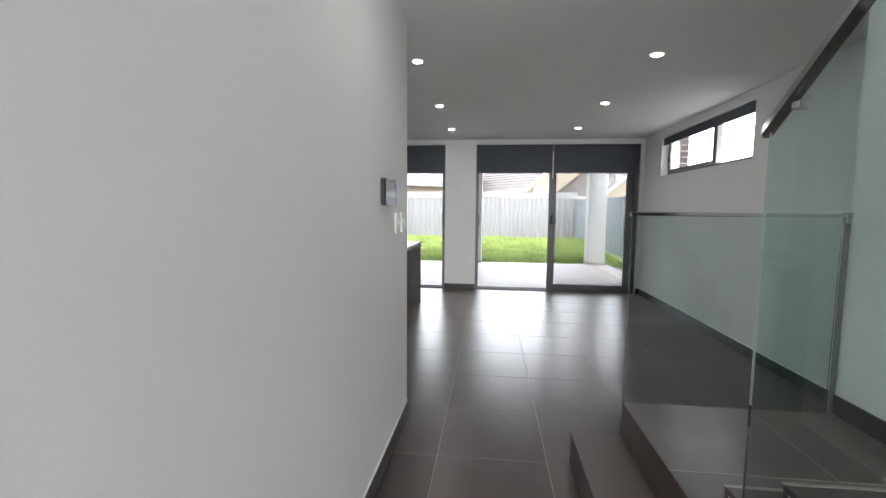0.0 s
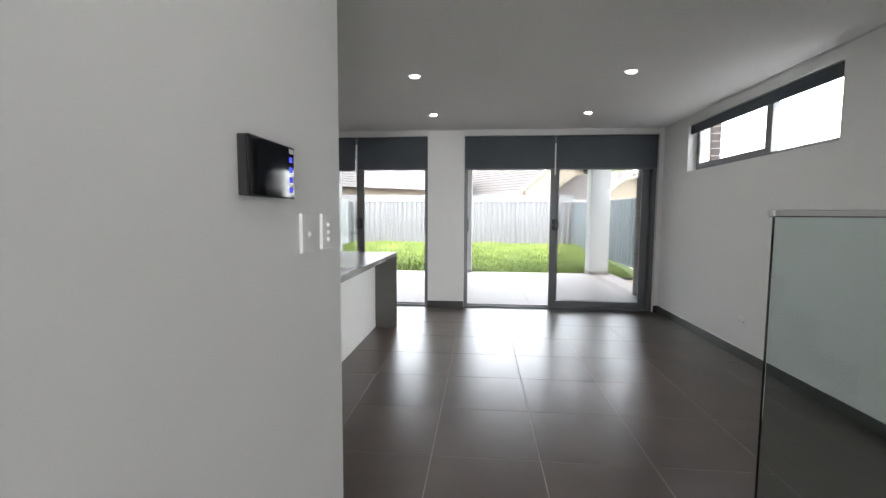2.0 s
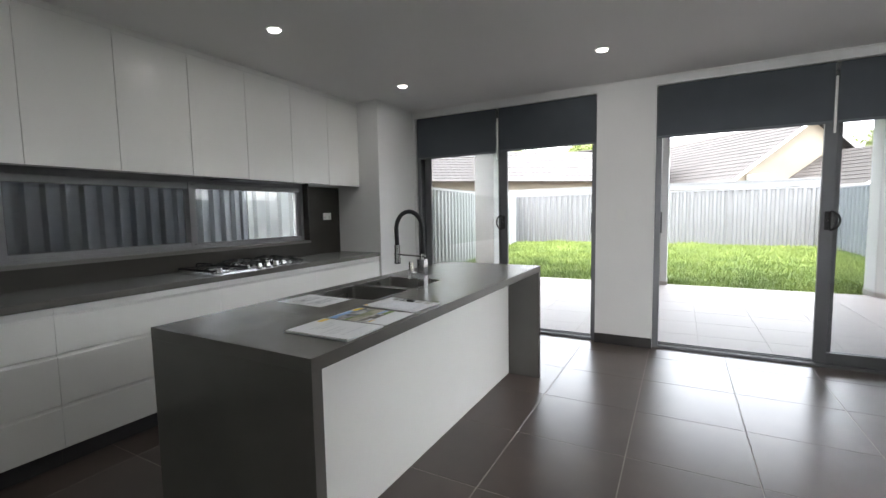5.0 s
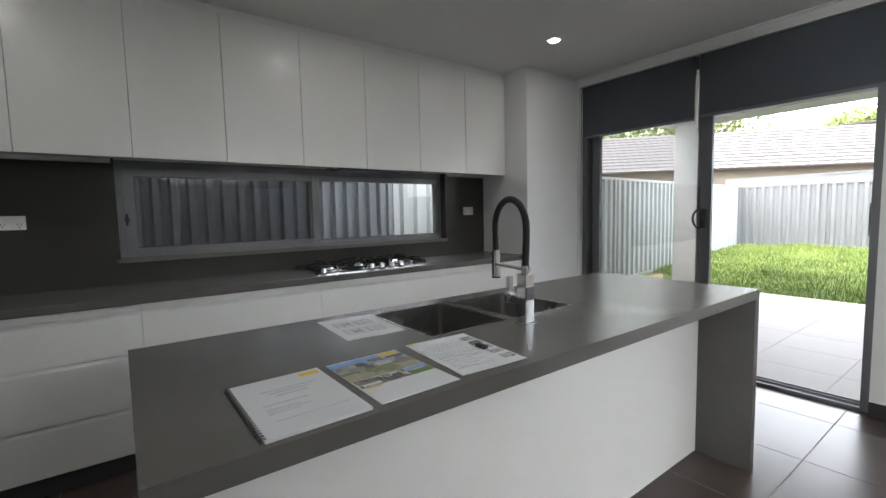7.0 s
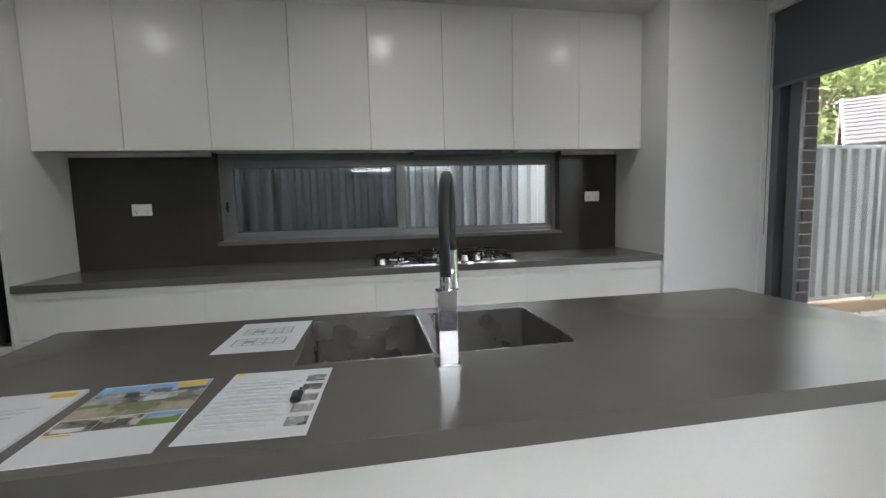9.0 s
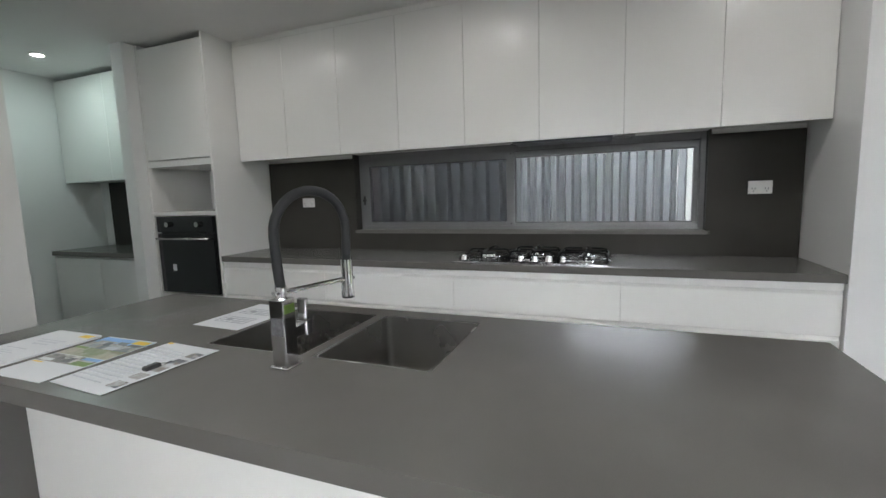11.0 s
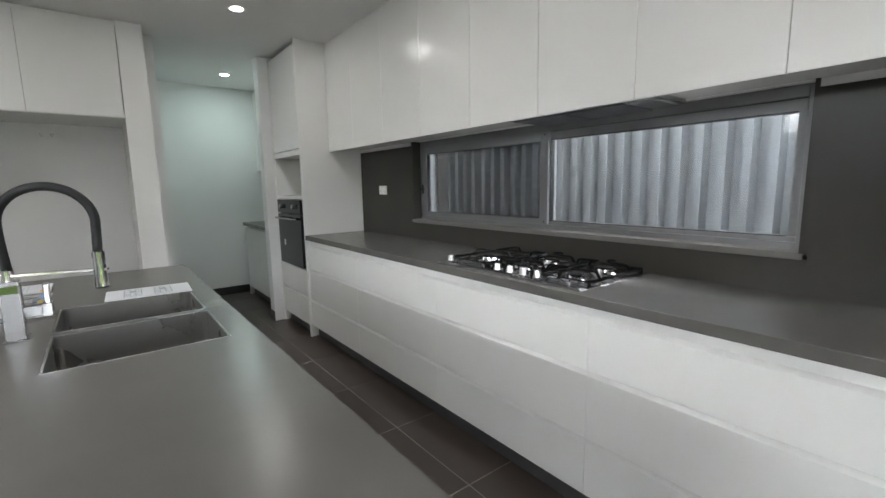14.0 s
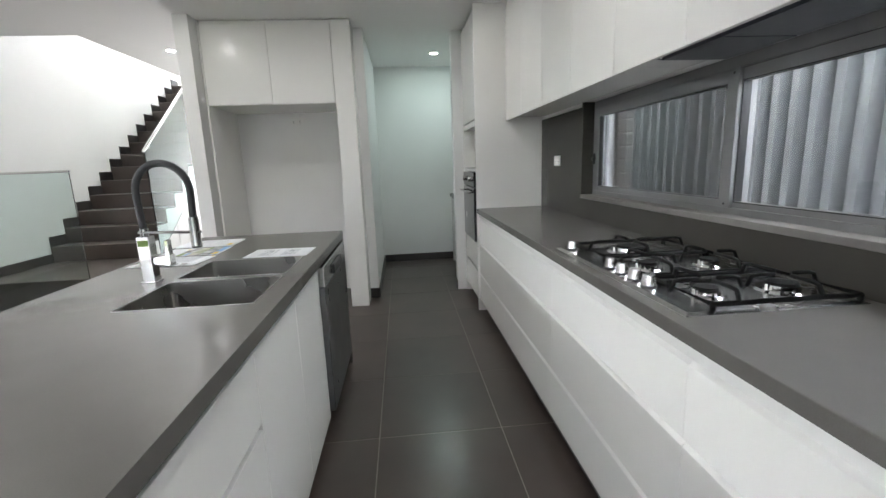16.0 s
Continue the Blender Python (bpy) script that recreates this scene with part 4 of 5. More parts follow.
def island():
    e = thing("island_bench", "kitchen island with a grey stone waterfall top and white panels", "kitchen island", ((IX0 + IX1) / 2, (IY0 + IY1) / 2, 0))
    th, tk = 0.044, 0.045
    xs = [IX0, SK[0][0], SK[0][1], IX1]
    ys = [IY0, SK[0][2], SK[0][3], SK[1][2], SK[1][3], IY1]
    bm = bmesh.new()
    grid = {}
    for z in (IZ - tk, IZ):
        for i, x in enumerate(xs):
            for j, y in enumerate(ys):
                grid[i, j, z] = bm.verts.new((x, y, z))
    hole = {(1, 1), (1, 3)}
    for i in range(3):
        for j in range(5):
            if (i, j) in hole:
                continue
            for z, flip in ((IZ, 0), (IZ - tk, 1)):
                q = [grid[i, j, z], grid[i + 1, j, z], grid[i + 1, j + 1, z], grid[i, j + 1, z]]
                bm.faces.new(q[::-1] if flip else q)
    for e_ in [q for q in bm.edges if len(q.link_faces) == 1 and min(w.co.z for w in q.verts) > IZ - 0.01]:
        a, b = e_.verts
        low = [next(v for k, v in grid.items() if v.co.z < IZ - 0.01 and (v.co.xy - w.co.xy).length < 1e-5) for w in (a, b)]
        bm.faces.new((a, b, low[1], low[0]))
    bmesh.ops.dissolve_limit(bm, angle_limit=0.01, verts=bm.verts, edges=bm.edges)
    part("benchtop", bm, M_STONE, e, "grey engineered stone top")
    part("waterfall_end", boxes((IX0, IX1, IY0, IY0 + th, 0, IZ - tk), bevel=0.001), M_STONE, e, "grey engineered stone end panel")
    part("waterfall_end", boxes((IX0, IX1, IY1 - th, IY1, 0, IZ - tk), bevel=0.001), M_STONE, e, "grey engineered stone end panel")
    part("back_panel", boxes((-1.170, -1.152, IY0 + th, IY1 - th, 0.004, IZ - tk)), M_CAB, e, "white satin panel")
    part("kickboard", boxes((-1.69, -1.675, IY0 + th, IY1 - th, 0, 0.1)), M_BLACKKICK, e)
    part("body", boxes((-1.72, -1.68, IY0 + th, 3.80, 0.1, 0.838), (-1.715, -1.18, 5.46, IY1 - th, 0.1, 0.838), (-1.715, -1.70, 4.53, 5.46, 0.1, 0.838)), M_CARCASS, e)
    part("door", boxes((-1.740, -1.722, 4.545, 4.995, 0.07, 0.824), bevel=0.0015), M_CAB, e)
    part("door", boxes((-1.740, -1.722, 4.998, 5.455, 0.07, 0.824), bevel=0.0015), M_CAB, e)
    for za, zb in ((0.108, 0.352), (0.372, 0.60), (0.62, 0.824)):
        d = part("drawer_front", boxes((-1.740, -1.722, 5.459, IY1 - th - 0.003, za, zb), bevel=0.0015), M_CAB, e)
        part("finger_pull", boxes((-1.722, -1.716, 5.46, IY1 - th - 0.004, zb - 0.02, zb + 0.01)), M_CARCASS, d)
    part("shadow_rail", boxes((-1.728, -1.715, 4.53, IY1 - th, 0.828, 0.841)), M_ALULIGHT, e)


island()

dw = thing("dishwasher", "dark steel dishwasher built into the island", "dishwasher", (-1.5, 4.15, 0))
part("body", boxes((-1.722, -1.19, 3.80, 4.52, 0.08, 0.838)), M_BLACK, dw)
part("door", boxes((-1.765, -1.722, 3.80, 4.525, 0.09, 0.735), bevel=0.004), surface("dark_steel", (0.16, 0.16, 0.165), 0.3, 0.9, vary=0.05, fine=300), dw)
cp = part("control_panel", boxes((-1.765, -1.722, 3.80, 4.525, 0.738, 0.838), bevel=0.004), M_STEEL, dw)
part("handle", boxes((-1.780, -1.765, 4.02, 4.30, 0.75, 0.80), bevel=0.004), M_BLACK, cp)


def sink():
    e = thing("double_sink", "stainless steel double bowl sink set under the island top", "sink", (-1.47, 4.88, 0.70))
    for x0, x1, y0, y1 in SK:
        bm = bmesh.new()
        zt, zb, th = IZ - 0.001, IZ - 0.20, 0.0015
        x0, x1, y0, y1 = x0 + 0.002, x1 - 0.002, y0 + 0.002, y1 - 0.002
        rings = []
        for z, ins in ((zt, 0.0), (zb + 0.02, 0.002), (zb + 0.006, 0.008), (zb, 0.025)):
            r = []
            rad = 0.018
            for cx, cy, a0 in ((x1 - rad, y1 - rad, 0), (x0 + rad, y1 - rad, 90), (x0 + rad, y0 + rad, 180), (x1 - rad, y0 + rad, 270)):
                for s in range(5):
                    a = radians(a0 + s * 22.5)
                    sx, sy = (1 if cx > (x0 + x1) / 2 else -1), (1 if cy > (y0 + y1) / 2 else -1)
                    r.append(bm.verts.new((cx - sx * ins + rad * math.cos(a), cy - sy * ins + rad * math.sin(a), z)))
            rings.append(r)
        for A, B in zip(rings[:-1], rings[1:]):
            for k in range(len(A)):
                bm.faces.new((A[k], A[(k + 1) % len(A)], B[(k + 1) % len(A)], B[k]))
        bm.faces.new(rings[-1])
        bl = part("bowl", bm, M_SINK, e)
        lip = 0.0045
        part("rim", boxes((x0 - lip, x1 + lip, y0 - lip, y0, IZ - 0.003, IZ + 0.0008), (x0 - lip, x1 + lip, y1, y1 + lip, IZ - 0.003, IZ + 0.0008), (x0 - lip, x0, y0, y1, IZ - 0.003, IZ + 0.0008), (x1, x1 + lip, y0, y1, IZ - 0.003, IZ + 0.0008)), M_STEEL, bl)
        sol = bl.modifiers.new("thickness", "SOLIDIFY")
        sol.thickness, sol.offset = 0.0015, 0
        b = bmesh.new()
        cx, cy = (x0 + x1) / 2, (y0 + y1) / 2
        cyl(b, cx, cy, zb + 0.0005, zb + 0.004, 0.045, 0.04, 28)
        dr = part("drain", b, M_CHROME, bl)
        b = bmesh.new()
        cyl(b, cx, cy, zb + 0.004, zb + 0.006, 0.028, 0.026, 20)
        part("strainer", b, M_BLACK, dr)


sink()


def tap():
    bx_, by_ = -1.195, 4.884
    hx, hy = -1.401, 4.940
    e = thing("kitchen_tap", "square chrome mixer tap with a black pull-down hose", "tap", (bx_, by_, IZ))
    part("base", boxes((bx_ - 0.028, bx_ + 0.028, by_ - 0.028, by_ + 0.028, IZ, IZ + 0.006), bevel=0.001), M_CHROME, e)
    part("column", boxes((bx_ - 0.022, bx_ + 0.022, by_ - 0.022, by_ + 0.022, IZ + 0.006, IZ + 0.175), bevel=0.002), M_CHROME, e)
    d = Vector((hx - bx_, hy - by_, 0))
    n = d.normalized()
    p = Vector((-n.y, n.x, 0))
    bm = bmesh.new()
    add_box(bm, -0.02, d.length + 0.02, -0.010, 0.010, 0, 0.008, bevel=0.001)
    arm = Matrix.Translation((bx_, by_, IZ + 0.186)) @ Matrix.Rotation(math.atan2(n.y, n.x), 4, "Z")
    bmesh.ops.transform(bm, matrix=arm, verts=bm.verts)
    part("support_arm", bm, M_CHROME, e)
    bm = bmesh.new()
    cyl(bm, bx_, by_, IZ + 0.175, IZ + 0.205, 0.014, 0.014, 20)
    part("collar", bm, M_CHROME, e)
    pts = []
    r = d.length / 2
    zc, out = IZ + 0.335, 0.008
    z_a, z_b = IZ + 0.200, IZ + 0.245
    for i in range(8):
        f = i / 8
        q = Vector((bx_, by_, 0)) - n * out * math.sin(f * math.pi / 2)
        pts.append((q.x, q.y, z_a + (zc - z_a) * f))
    r += out / 2 + 0.002
    for i in range(25):
        a = math.pi * i / 24
        q = Vector((bx_, by_, 0)) + n * (r - out - r * math.cos(a))
        pts.append((q.x, q.y, zc + 0.104 * math.sin(a)))
    for i in range(1, 6):
        f = i / 5
        q = Vector((hx, hy, 0)) + n * 0.004 * (1 - f)
        pts.append((q.x, q.y, zc + (z_b - zc) * f))
    bm = bmesh.new()
    tube(bm, pts, 0.0125, 16)
    part("hose", bm, M_RUBBER, e, "black rubber hose", smooth=True)
    bm = bmesh.new()
    cyl(bm, hx, hy, IZ + 0.205, IZ + 0.245, 0.0165, 0.0165, 24)
    cyl(bm, hx, hy, IZ + 0.140, IZ + 0.205, 0.0185, 0.0165, 24)
    sp = part("spray_head", bm, M_CHROME, e)
    bm = bmesh.new()
    cyl(bm, hx, hy, IZ + 0.134, IZ + 0.140, 0.017, 0.0185, 24)
    part("nozzle", bm, M_BLACK, sp)
    part("valve", boxes((bx_ - 0.062, bx_ - 0.022, by_ - 0.016, by_ + 0.016, IZ + 0.066, IZ + 0.098), bevel=0.002), M_CHROME, e)
    bm = boxes((bx_ - 0.086, bx_ - 0.062, by_ - 0.02, by_ + 0.02, IZ + 0.062, IZ + 0.102), (bx_ - 0.083, bx_ - 0.069, by_ - 0.014, by_ + 0.014, IZ + 0.102, IZ + 0.158), bevel=0.002)
    part("lever", bm, M_CHROME, e)
    part("sticker", boxes((bx_ - 0.018, bx_ + 0.018, by_ + 0.0222, by_ + 0.0228, IZ + 0.140, IZ + 0.162)), M_GREENINK, e, "green sticker on the column")
    part("label_strip", boxes((bx_ + 0.0222, bx_ + 0.0228, by_ - 0.018, by_ + 0.018, IZ + 0.085, IZ + 0.13)), M_DARKINK, e, "dark sticker band on the column")


tap()


# ---------- papers ----------
def sheet(name, label, cx, cy, turn, thick, build, category="paper", curl=0.0):
    """An A4 sheet or booklet lying on the island; u runs along y, v towards the kitchen wall."""
    e = thing(name, label, category, (cx, cy, IZ))
    m = Matrix.Translation((cx, cy, IZ + 0.0004)) @ Matrix.Rotation(radians(90 + turn), 4, "Z")
    bm = bmesh.new()
    nx, ny = 10, 14
    w, h = 0.21, 0.297
    top, bot = [], []
    for z, dst in ((thick, top), (0.0, bot)):
        for i in range(nx + 1):
            for j in range(ny + 1):
                u, v = -w / 2 + w * i / nx, -h / 2 + h * j / ny
                lift = curl * (0.5 + 0.5 * math.sin(v * 62)) * 0.6 + curl * (i / nx) ** 3
                dst.append(bm.verts.new((u, v, z + lift)))
    k = ny + 1
    for i in range(nx):
        for j in range(ny):
            bm.faces.new((top[i * k + j], top[(i + 1) * k + j], top[(i + 1) * k + j + 1], top[i * k + j + 1]))
            bm.faces.new((bot[i * k + j], bot[i * k + j + 1], bot[(i + 1) * k + j + 1], bot[(i + 1) * k + j]))
    for i in range(nx):
        for j in (0, ny):
            bm.faces.new((top[i * k + j], bot[i * k + j], bot[(i + 1) * k + j], top[(i + 1) * k + j]))
    for j in range(ny):
        for i in (0, nx):
            bm.faces.new((top[i * k + j], top[i * k + j + 1], bot[i * k + j + 1], bot[i * k + j]))
    bmesh.ops.transform(bm, matrix=m, verts=bm.verts)
    part("sheet", bm, M_PAPER, e)

    def bar(pname, u0, u1, v0, v1, mat, lift=0.0006):
        b = boxes((u0 - w / 2, u1 - w / 2, v0 - h / 2, v1 - h / 2, thick + 0.0001, thick + lift))
        bmesh.ops.transform(b, matrix=m, verts=b.verts)
        part(pname, b, mat, e)
    build(bar, e, m)
    return e


def booklet(bar, e, m):
    bar("printed_logo", 0.155, 0.202, 0.262, 0.284, M_YELLOW)
    for v, u0, u1, h in ((0.215, 0.05, 0.17, 0.006), (0.198, 0.065, 0.155, 0.009), (0.180, 0.075, 0.145, 0.008), (0.140, 0.035, 0.13, 0.005), (0.118, 0.035, 0.105, 0.004), (0.107, 0.035, 0.125, 0.004), (0.096, 0.035, 0.10, 0.004), (0.060, 0.035, 0.19, 0.003)):
        bar("printed_line", u0, u1, v, v + h, M_INKPALE)
    bm = bmesh.new()
    for i in range(24):
        v = -0.142 + i * 0.0123
        tube(bm, [(-0.105 + 0.006 * math.cos(a) - 0.002, v, 0.003 + 0.006 * math.sin(a)) for a in [2 * math.pi * q / 8 for q in range(8)]], 0.0011, 5, closed=True)
    bmesh.ops.transform(bm, matrix=m, verts=bm.verts)
    part("wire_binding", bm, M_BLACK, e, "black wire binding")


def brochure(bar, e, m):
    bar("printed_photo", 0.0, 0.21, 0.150, 0.222, M_PHOTOROAD, 0.0004)
    bar("printed_sky", 0.0, 0.21, 0.250, 0.290, M_SKYINK)
    bar("printed_house", 0.0, 0.21, 0.206, 0.250, M_PHOTOHOUSE, 0.0005)
    bar("printed_roof", 0.02, 0.09, 0.246, 0.262, M_PHOTOHOUSE, 0.0009)
    bar("printed_roof", 0.098, 0.142, 0.244, 0.266, M_PHOTOHOUSE, 0.0009)
    bar("printed_roof", 0.155, 0.208, 0.246, 0.258, M_DARKINK, 0.0009)
    bar("printed_garage", 0.108, 0.148, 0.208, 0.228, M_INKPALE, 0.001)
    bar("printed_wall", 0.030, 0.058, 0.212, 0.236, M_INK, 0.001)
    bar("printed_lawn", 0.0, 0.05, 0.196, 0.208, M_GREENINK, 0.0008)
    bar("printed_logo", 0.145, 0.205, 0.262, 0.287, M_YELLOW, 0.001)
    bar("printed_kitchen", 0.004, 0.072, 0.098, 0.146, M_PHOTOROOM)
    bar("printed_bench", 0.012, 0.060, 0.102, 0.116, M_PAPER, 0.0009)
    bar("printed_lounge", 0.074, 0.140, 0.098, 0.146, M_PHOTOROOM)
    bar("printed_sofa", 0.100, 0.125, 0.104, 0.134, M_DARKINK, 0.0009)
    bar("printed_yard", 0.142, 0.208, 0.098, 0.122, M_GREENINK)
    bar("printed_fence", 0.142, 0.208, 0.122, 0.130, M_PHOTOHOUSE)
    bar("printed_yard_sky", 0.142, 0.208, 0.130, 0.146, M_SKYINK)
    bar("printed_line", 0.01, 0.05, 0.088, 0.093, M_YELLOW)


def listing(bar, e, m):
    for i in range(5):
        v = 0.035 + i * 0.048
        bar("printed_picture", 0.165, 0.203, v, v + 0.030, M_PHOTOHOUSE, 0.0028)
    for i in range(13):
        v = 0.04 + i * 0.017
        bar("printed_line", 0.012, 0.135 + 0.022 * ((i * 7) % 3) / 2, v, v + (0.0032 if i % 4 else 0.002), M_INKPALE, 0.0028)
    bar("printed_mark", 0.006, 0.02, 0.284, 0.292, M_YELLOW, 0.0028)


def floor_plan(bar, e, m):
    for u0, v0 in ((0.03, 0.06), (0.03, 0.165)):
        for i in range(4):
            bar("printed_plan", u0, u0 + 0.14, v0 + i * 0.02, v0 + i * 0.02 + 0.0025, M_INK)
        for i in range(6):
            bar("printed_plan", u0 + i * 0.027, u0 + i * 0.027 + 0.003, v0, v0 + 0.062, M_INK)
        bar("printed_room", u0 + 0.03, u0 + 0.055, v0 + 0.021, v0 + 0.04, M_INK)
        bar("printed_room", u0 + 0.085, u0 + 0.108, v0 + 0.002, v0 + 0.02, M_INKPALE)


sheet("wire_bound_booklet", "white wire-bound booklet with grey print on the island", -1.066, 4.030, 1.0, 0.006, booklet, "booklet")
sheet("brochure", "glossy house brochure with photos lying on the island", -1.078, 4.266, 1.0, 0.0012, brochure, "brochure")
sheet("listing_sheets", "stapled white listing sheets with small photos, slightly curled", -1.085, 4.507, -4.0, 0.0015, listing, "paper", curl=0.0016)
sheet("floor_plan_sheet", "white floor plan sheet beside the sink", -1.547, 4.413, -2.5, 0.0006, floor_plan, "paper")
ky = thing("key_fob", "black key fob with a small metal key on the papers", "key", (-1.04, 4.56, IZ))
part("fob", boxes((-1.092, -1.052, 4.556, 4.576, IZ + 0.0035, IZ + 0.015), bevel=0.004, seg=2), M_BLACK, ky)
bm = bmesh.new()
tube(bm, [(-1.101 + 0.010 * math.cos(a), 4.566 + 0.010 * math.sin(a), IZ + 0.0052) for a in [2 * math.pi * q / 16 for q in range(16)]], 0.0011, 6, closed=True)
part("ring", bm, M_CHROME, ky)
part("key", boxes((-1.126, -1.108, 4.564, 4.570, IZ + 0.0035, IZ + 0.0055), bevel=0.001), M_BLACK, ky)

# ---------- hall wall fittings ----------
mon = thing("intercom_monitor", "black glass video intercom monitor with blue touch keys on the wall", "intercom", (HALL, 2.2, 1.39))
MY0, MY1, MZ0, MZ1 = 2.018, 2.248, 1.388, 1.523
body = part("body", boxes((HALL, HALL + 0.0205, MY0 + 0.001, MY1 - 0.001, MZ0 + 0.001, MZ1 - 0.001), bevel=0.002), M_BLACK, mon)
part("front_glass", boxes((HALL + 0.020, HALL + 0.028, MY0, MY1, MZ0, MZ1), bevel=0.003), M_BLACKGLASS, mon)
part("screen", boxes((HALL + 0.028, HALL + 0.0286, MY0 + 0.035, MY1 - 0.055, MZ0 + 0.022, MZ1 - 0.018)), M_SCREEN, mon)
for i in range(4):
    z = MZ1 - 0.034 - i * 0.026
    part("touch_key", boxes((HALL + 0.028, HALL + 0.0288, MY1 - 0.033, MY1 - 0.014, z - 0.007, z + 0.007), bevel=0.0003), M_BLUELED, mon, "glowing blue touch key")
part("sticker", boxes((HALL + 0.028, HALL + 0.0286, MY1 - 0.032, MY1 - 0.006, MZ1 - 0.018, MZ1 - 0.006)), M_PAPER, mon)
for y, n in ((2.374, 1), (2.534, 3)):
    e = thing("light_switch", "white wall plate with one round toggle beside the corner" if n == 1 else "white wall plate with three round toggles beside the corner", "switch", (HALL, y, 1.233))
    part("plate", boxes((HALL, HALL + 0.010, y - 0.039, y + 0.039, 1.233, 1.350), bevel=0.002, seg=2), M_WHITEPL, e)
    for i in range(n):
        z = 1.287 + (i - (n - 1) / 2) * 0.024
        bm = bmesh.new()
        tube(bm, [(HALL + 0.010, y + 0.010, z), (HALL + 0.014, y + 0.010, z)], 0.0085, 18)
        tg = part("toggle_rim", bm, M_WHITEPL, e)
        part("toggle", boxes((HALL + 0.014, HALL + 0.018, y + 0.004, y + 0.016, z - 0.004, z + 0.006), bevel=0.0015), M_WHITEPL, tg)
e = thing("light_switch", "white wall switch plate between the sliding doors", "switch", (-0.44, REAR, 1.28))
part("plate", boxes((-0.477, -0.403, REAR - 0.009, REAR, 1.222, 1.338), bevel=0.002, seg=2), M_WHITEPL, e)
part("rocker", boxes((-0.447, -0.433, REAR - 0.012, REAR - 0.009, 1.27, 1.29), bevel=0.001), M_WHITEPL, e)

# ---------- outside ----------
PZ = -0.03
solid("ground", boxes((-120, 120, -90, 160, -0.30, -0.16)), M_EARTH, "bare ground around the houses", "ground")
solid("patio_slab", boxes((-3.95, 3.15, REAR_OUT, 11.60, -0.16, PZ - 0.004)), M_GROUT, "concrete slab of the covered patio", "patio")
patio = solid("pavement", boxes((-3.95, 3.15, REAR_OUT - 0.06, 11.60, PZ - 0.004, PZ - 0.002)), M_GROUT, "pale tiled patio", "pavement")
solid("patio_roof", boxes((-4.05, 3.25, REAR_OUT + 0.032, 12.0, 2.90, 3.03), (-4.05, 3.25, 11.40, 11.95, 2.70, 2.90)), M_RENDER, "white ceiling and beam of the patio roof", "roof")
# Upper walls and roof are out of view, added to block sky at the kitchen side.
solid("upper_storey", boxes((LEFT - 0.25, RIGHT + 0.25, REAR_OUT - 0.05, REAR_OUT + 0.03, CEIL + 0.31, 5.6), (LEFT - 0.34, LEFT - 0.25, BACK - 0.2, REAR_OUT + 0.03, CEIL + 0.31, 5.6), (RIGHT + 0.25, RIGHT + 0.34, BACK - 0.2, REAR_OUT + 0.03, CEIL + 0.31, 5.6)), M_RENDER, "rendered upper storey wall", "wall")
# Left eave stretched over the passage for shade; gap matches the assumed stairwell opening.
solid("main_roof", boxes((LEFT - 1.4, RIGHT + 0.85, BACK - 0.7, -3.6, 5.6, 5.75), (LEFT - 1.4, RIGHT + 0.85, -0.8, REAR_OUT + 0.6, 5.6, 5.75), (LEFT - 1.4, 0.75, -3.6, -0.8, 5.6, 5.75), (1.95, RIGHT + 0.85, -3.6, -0.8, 5.6, 5.75)), M_FASCIA, "unseen roof over the upper storey, eave widened to shade the passage", "roof")
for x in (-3.62, -0.35, 2.815):
    c = thing("column", "square white rendered patio column with a tiled base", "column", (x, 11.66, PZ), "patio columns")
    part("shaft", boxes((x - 0.215, x + 0.215, 11.45, 11.88, -0.16, 2.70), bevel=0.006), M_RENDER, c)
    part("base_tile", boxes((x - 0.225, x + 0.225, 11.44, 11.89, -0.16, PZ + 0.07), bevel=0.002), M_PAVE, c)


def brick_pier(name, x0, x1, y0, y1):
    core = solid(name, boxes((x0 + 0.006, x1 - 0.006, y0 + 0.001, y1 - 0.006, -0.16, 2.90)), M_MORTAR, "dark brown brick return wall with pale joints", "wall")
    return core


solid("wall_brick_jamb", boxes((LEFT - 0.325, LEFT - 0.221, KW[0] - 0.30, KW[0] + 0.030, 0.4, 2.6)), M_MORTAR, "brick jamb outside the kitchen window", "wall")
solid("wall_brick_jamb_high", boxes((RIGHT + 0.251, RIGHT + 0.355, HW[1] - 0.03, HW[1] + 0.30, 0.4, 2.8)), M_MORTAR, "brick jamb outside the high window", "wall")
brick_pier("wall_brick_right", 2.735, 2.965, REAR_OUT, 8.90)
brick_pier("wall_brick_left", -3.20, -2.90, REAR_OUT, 7.93)


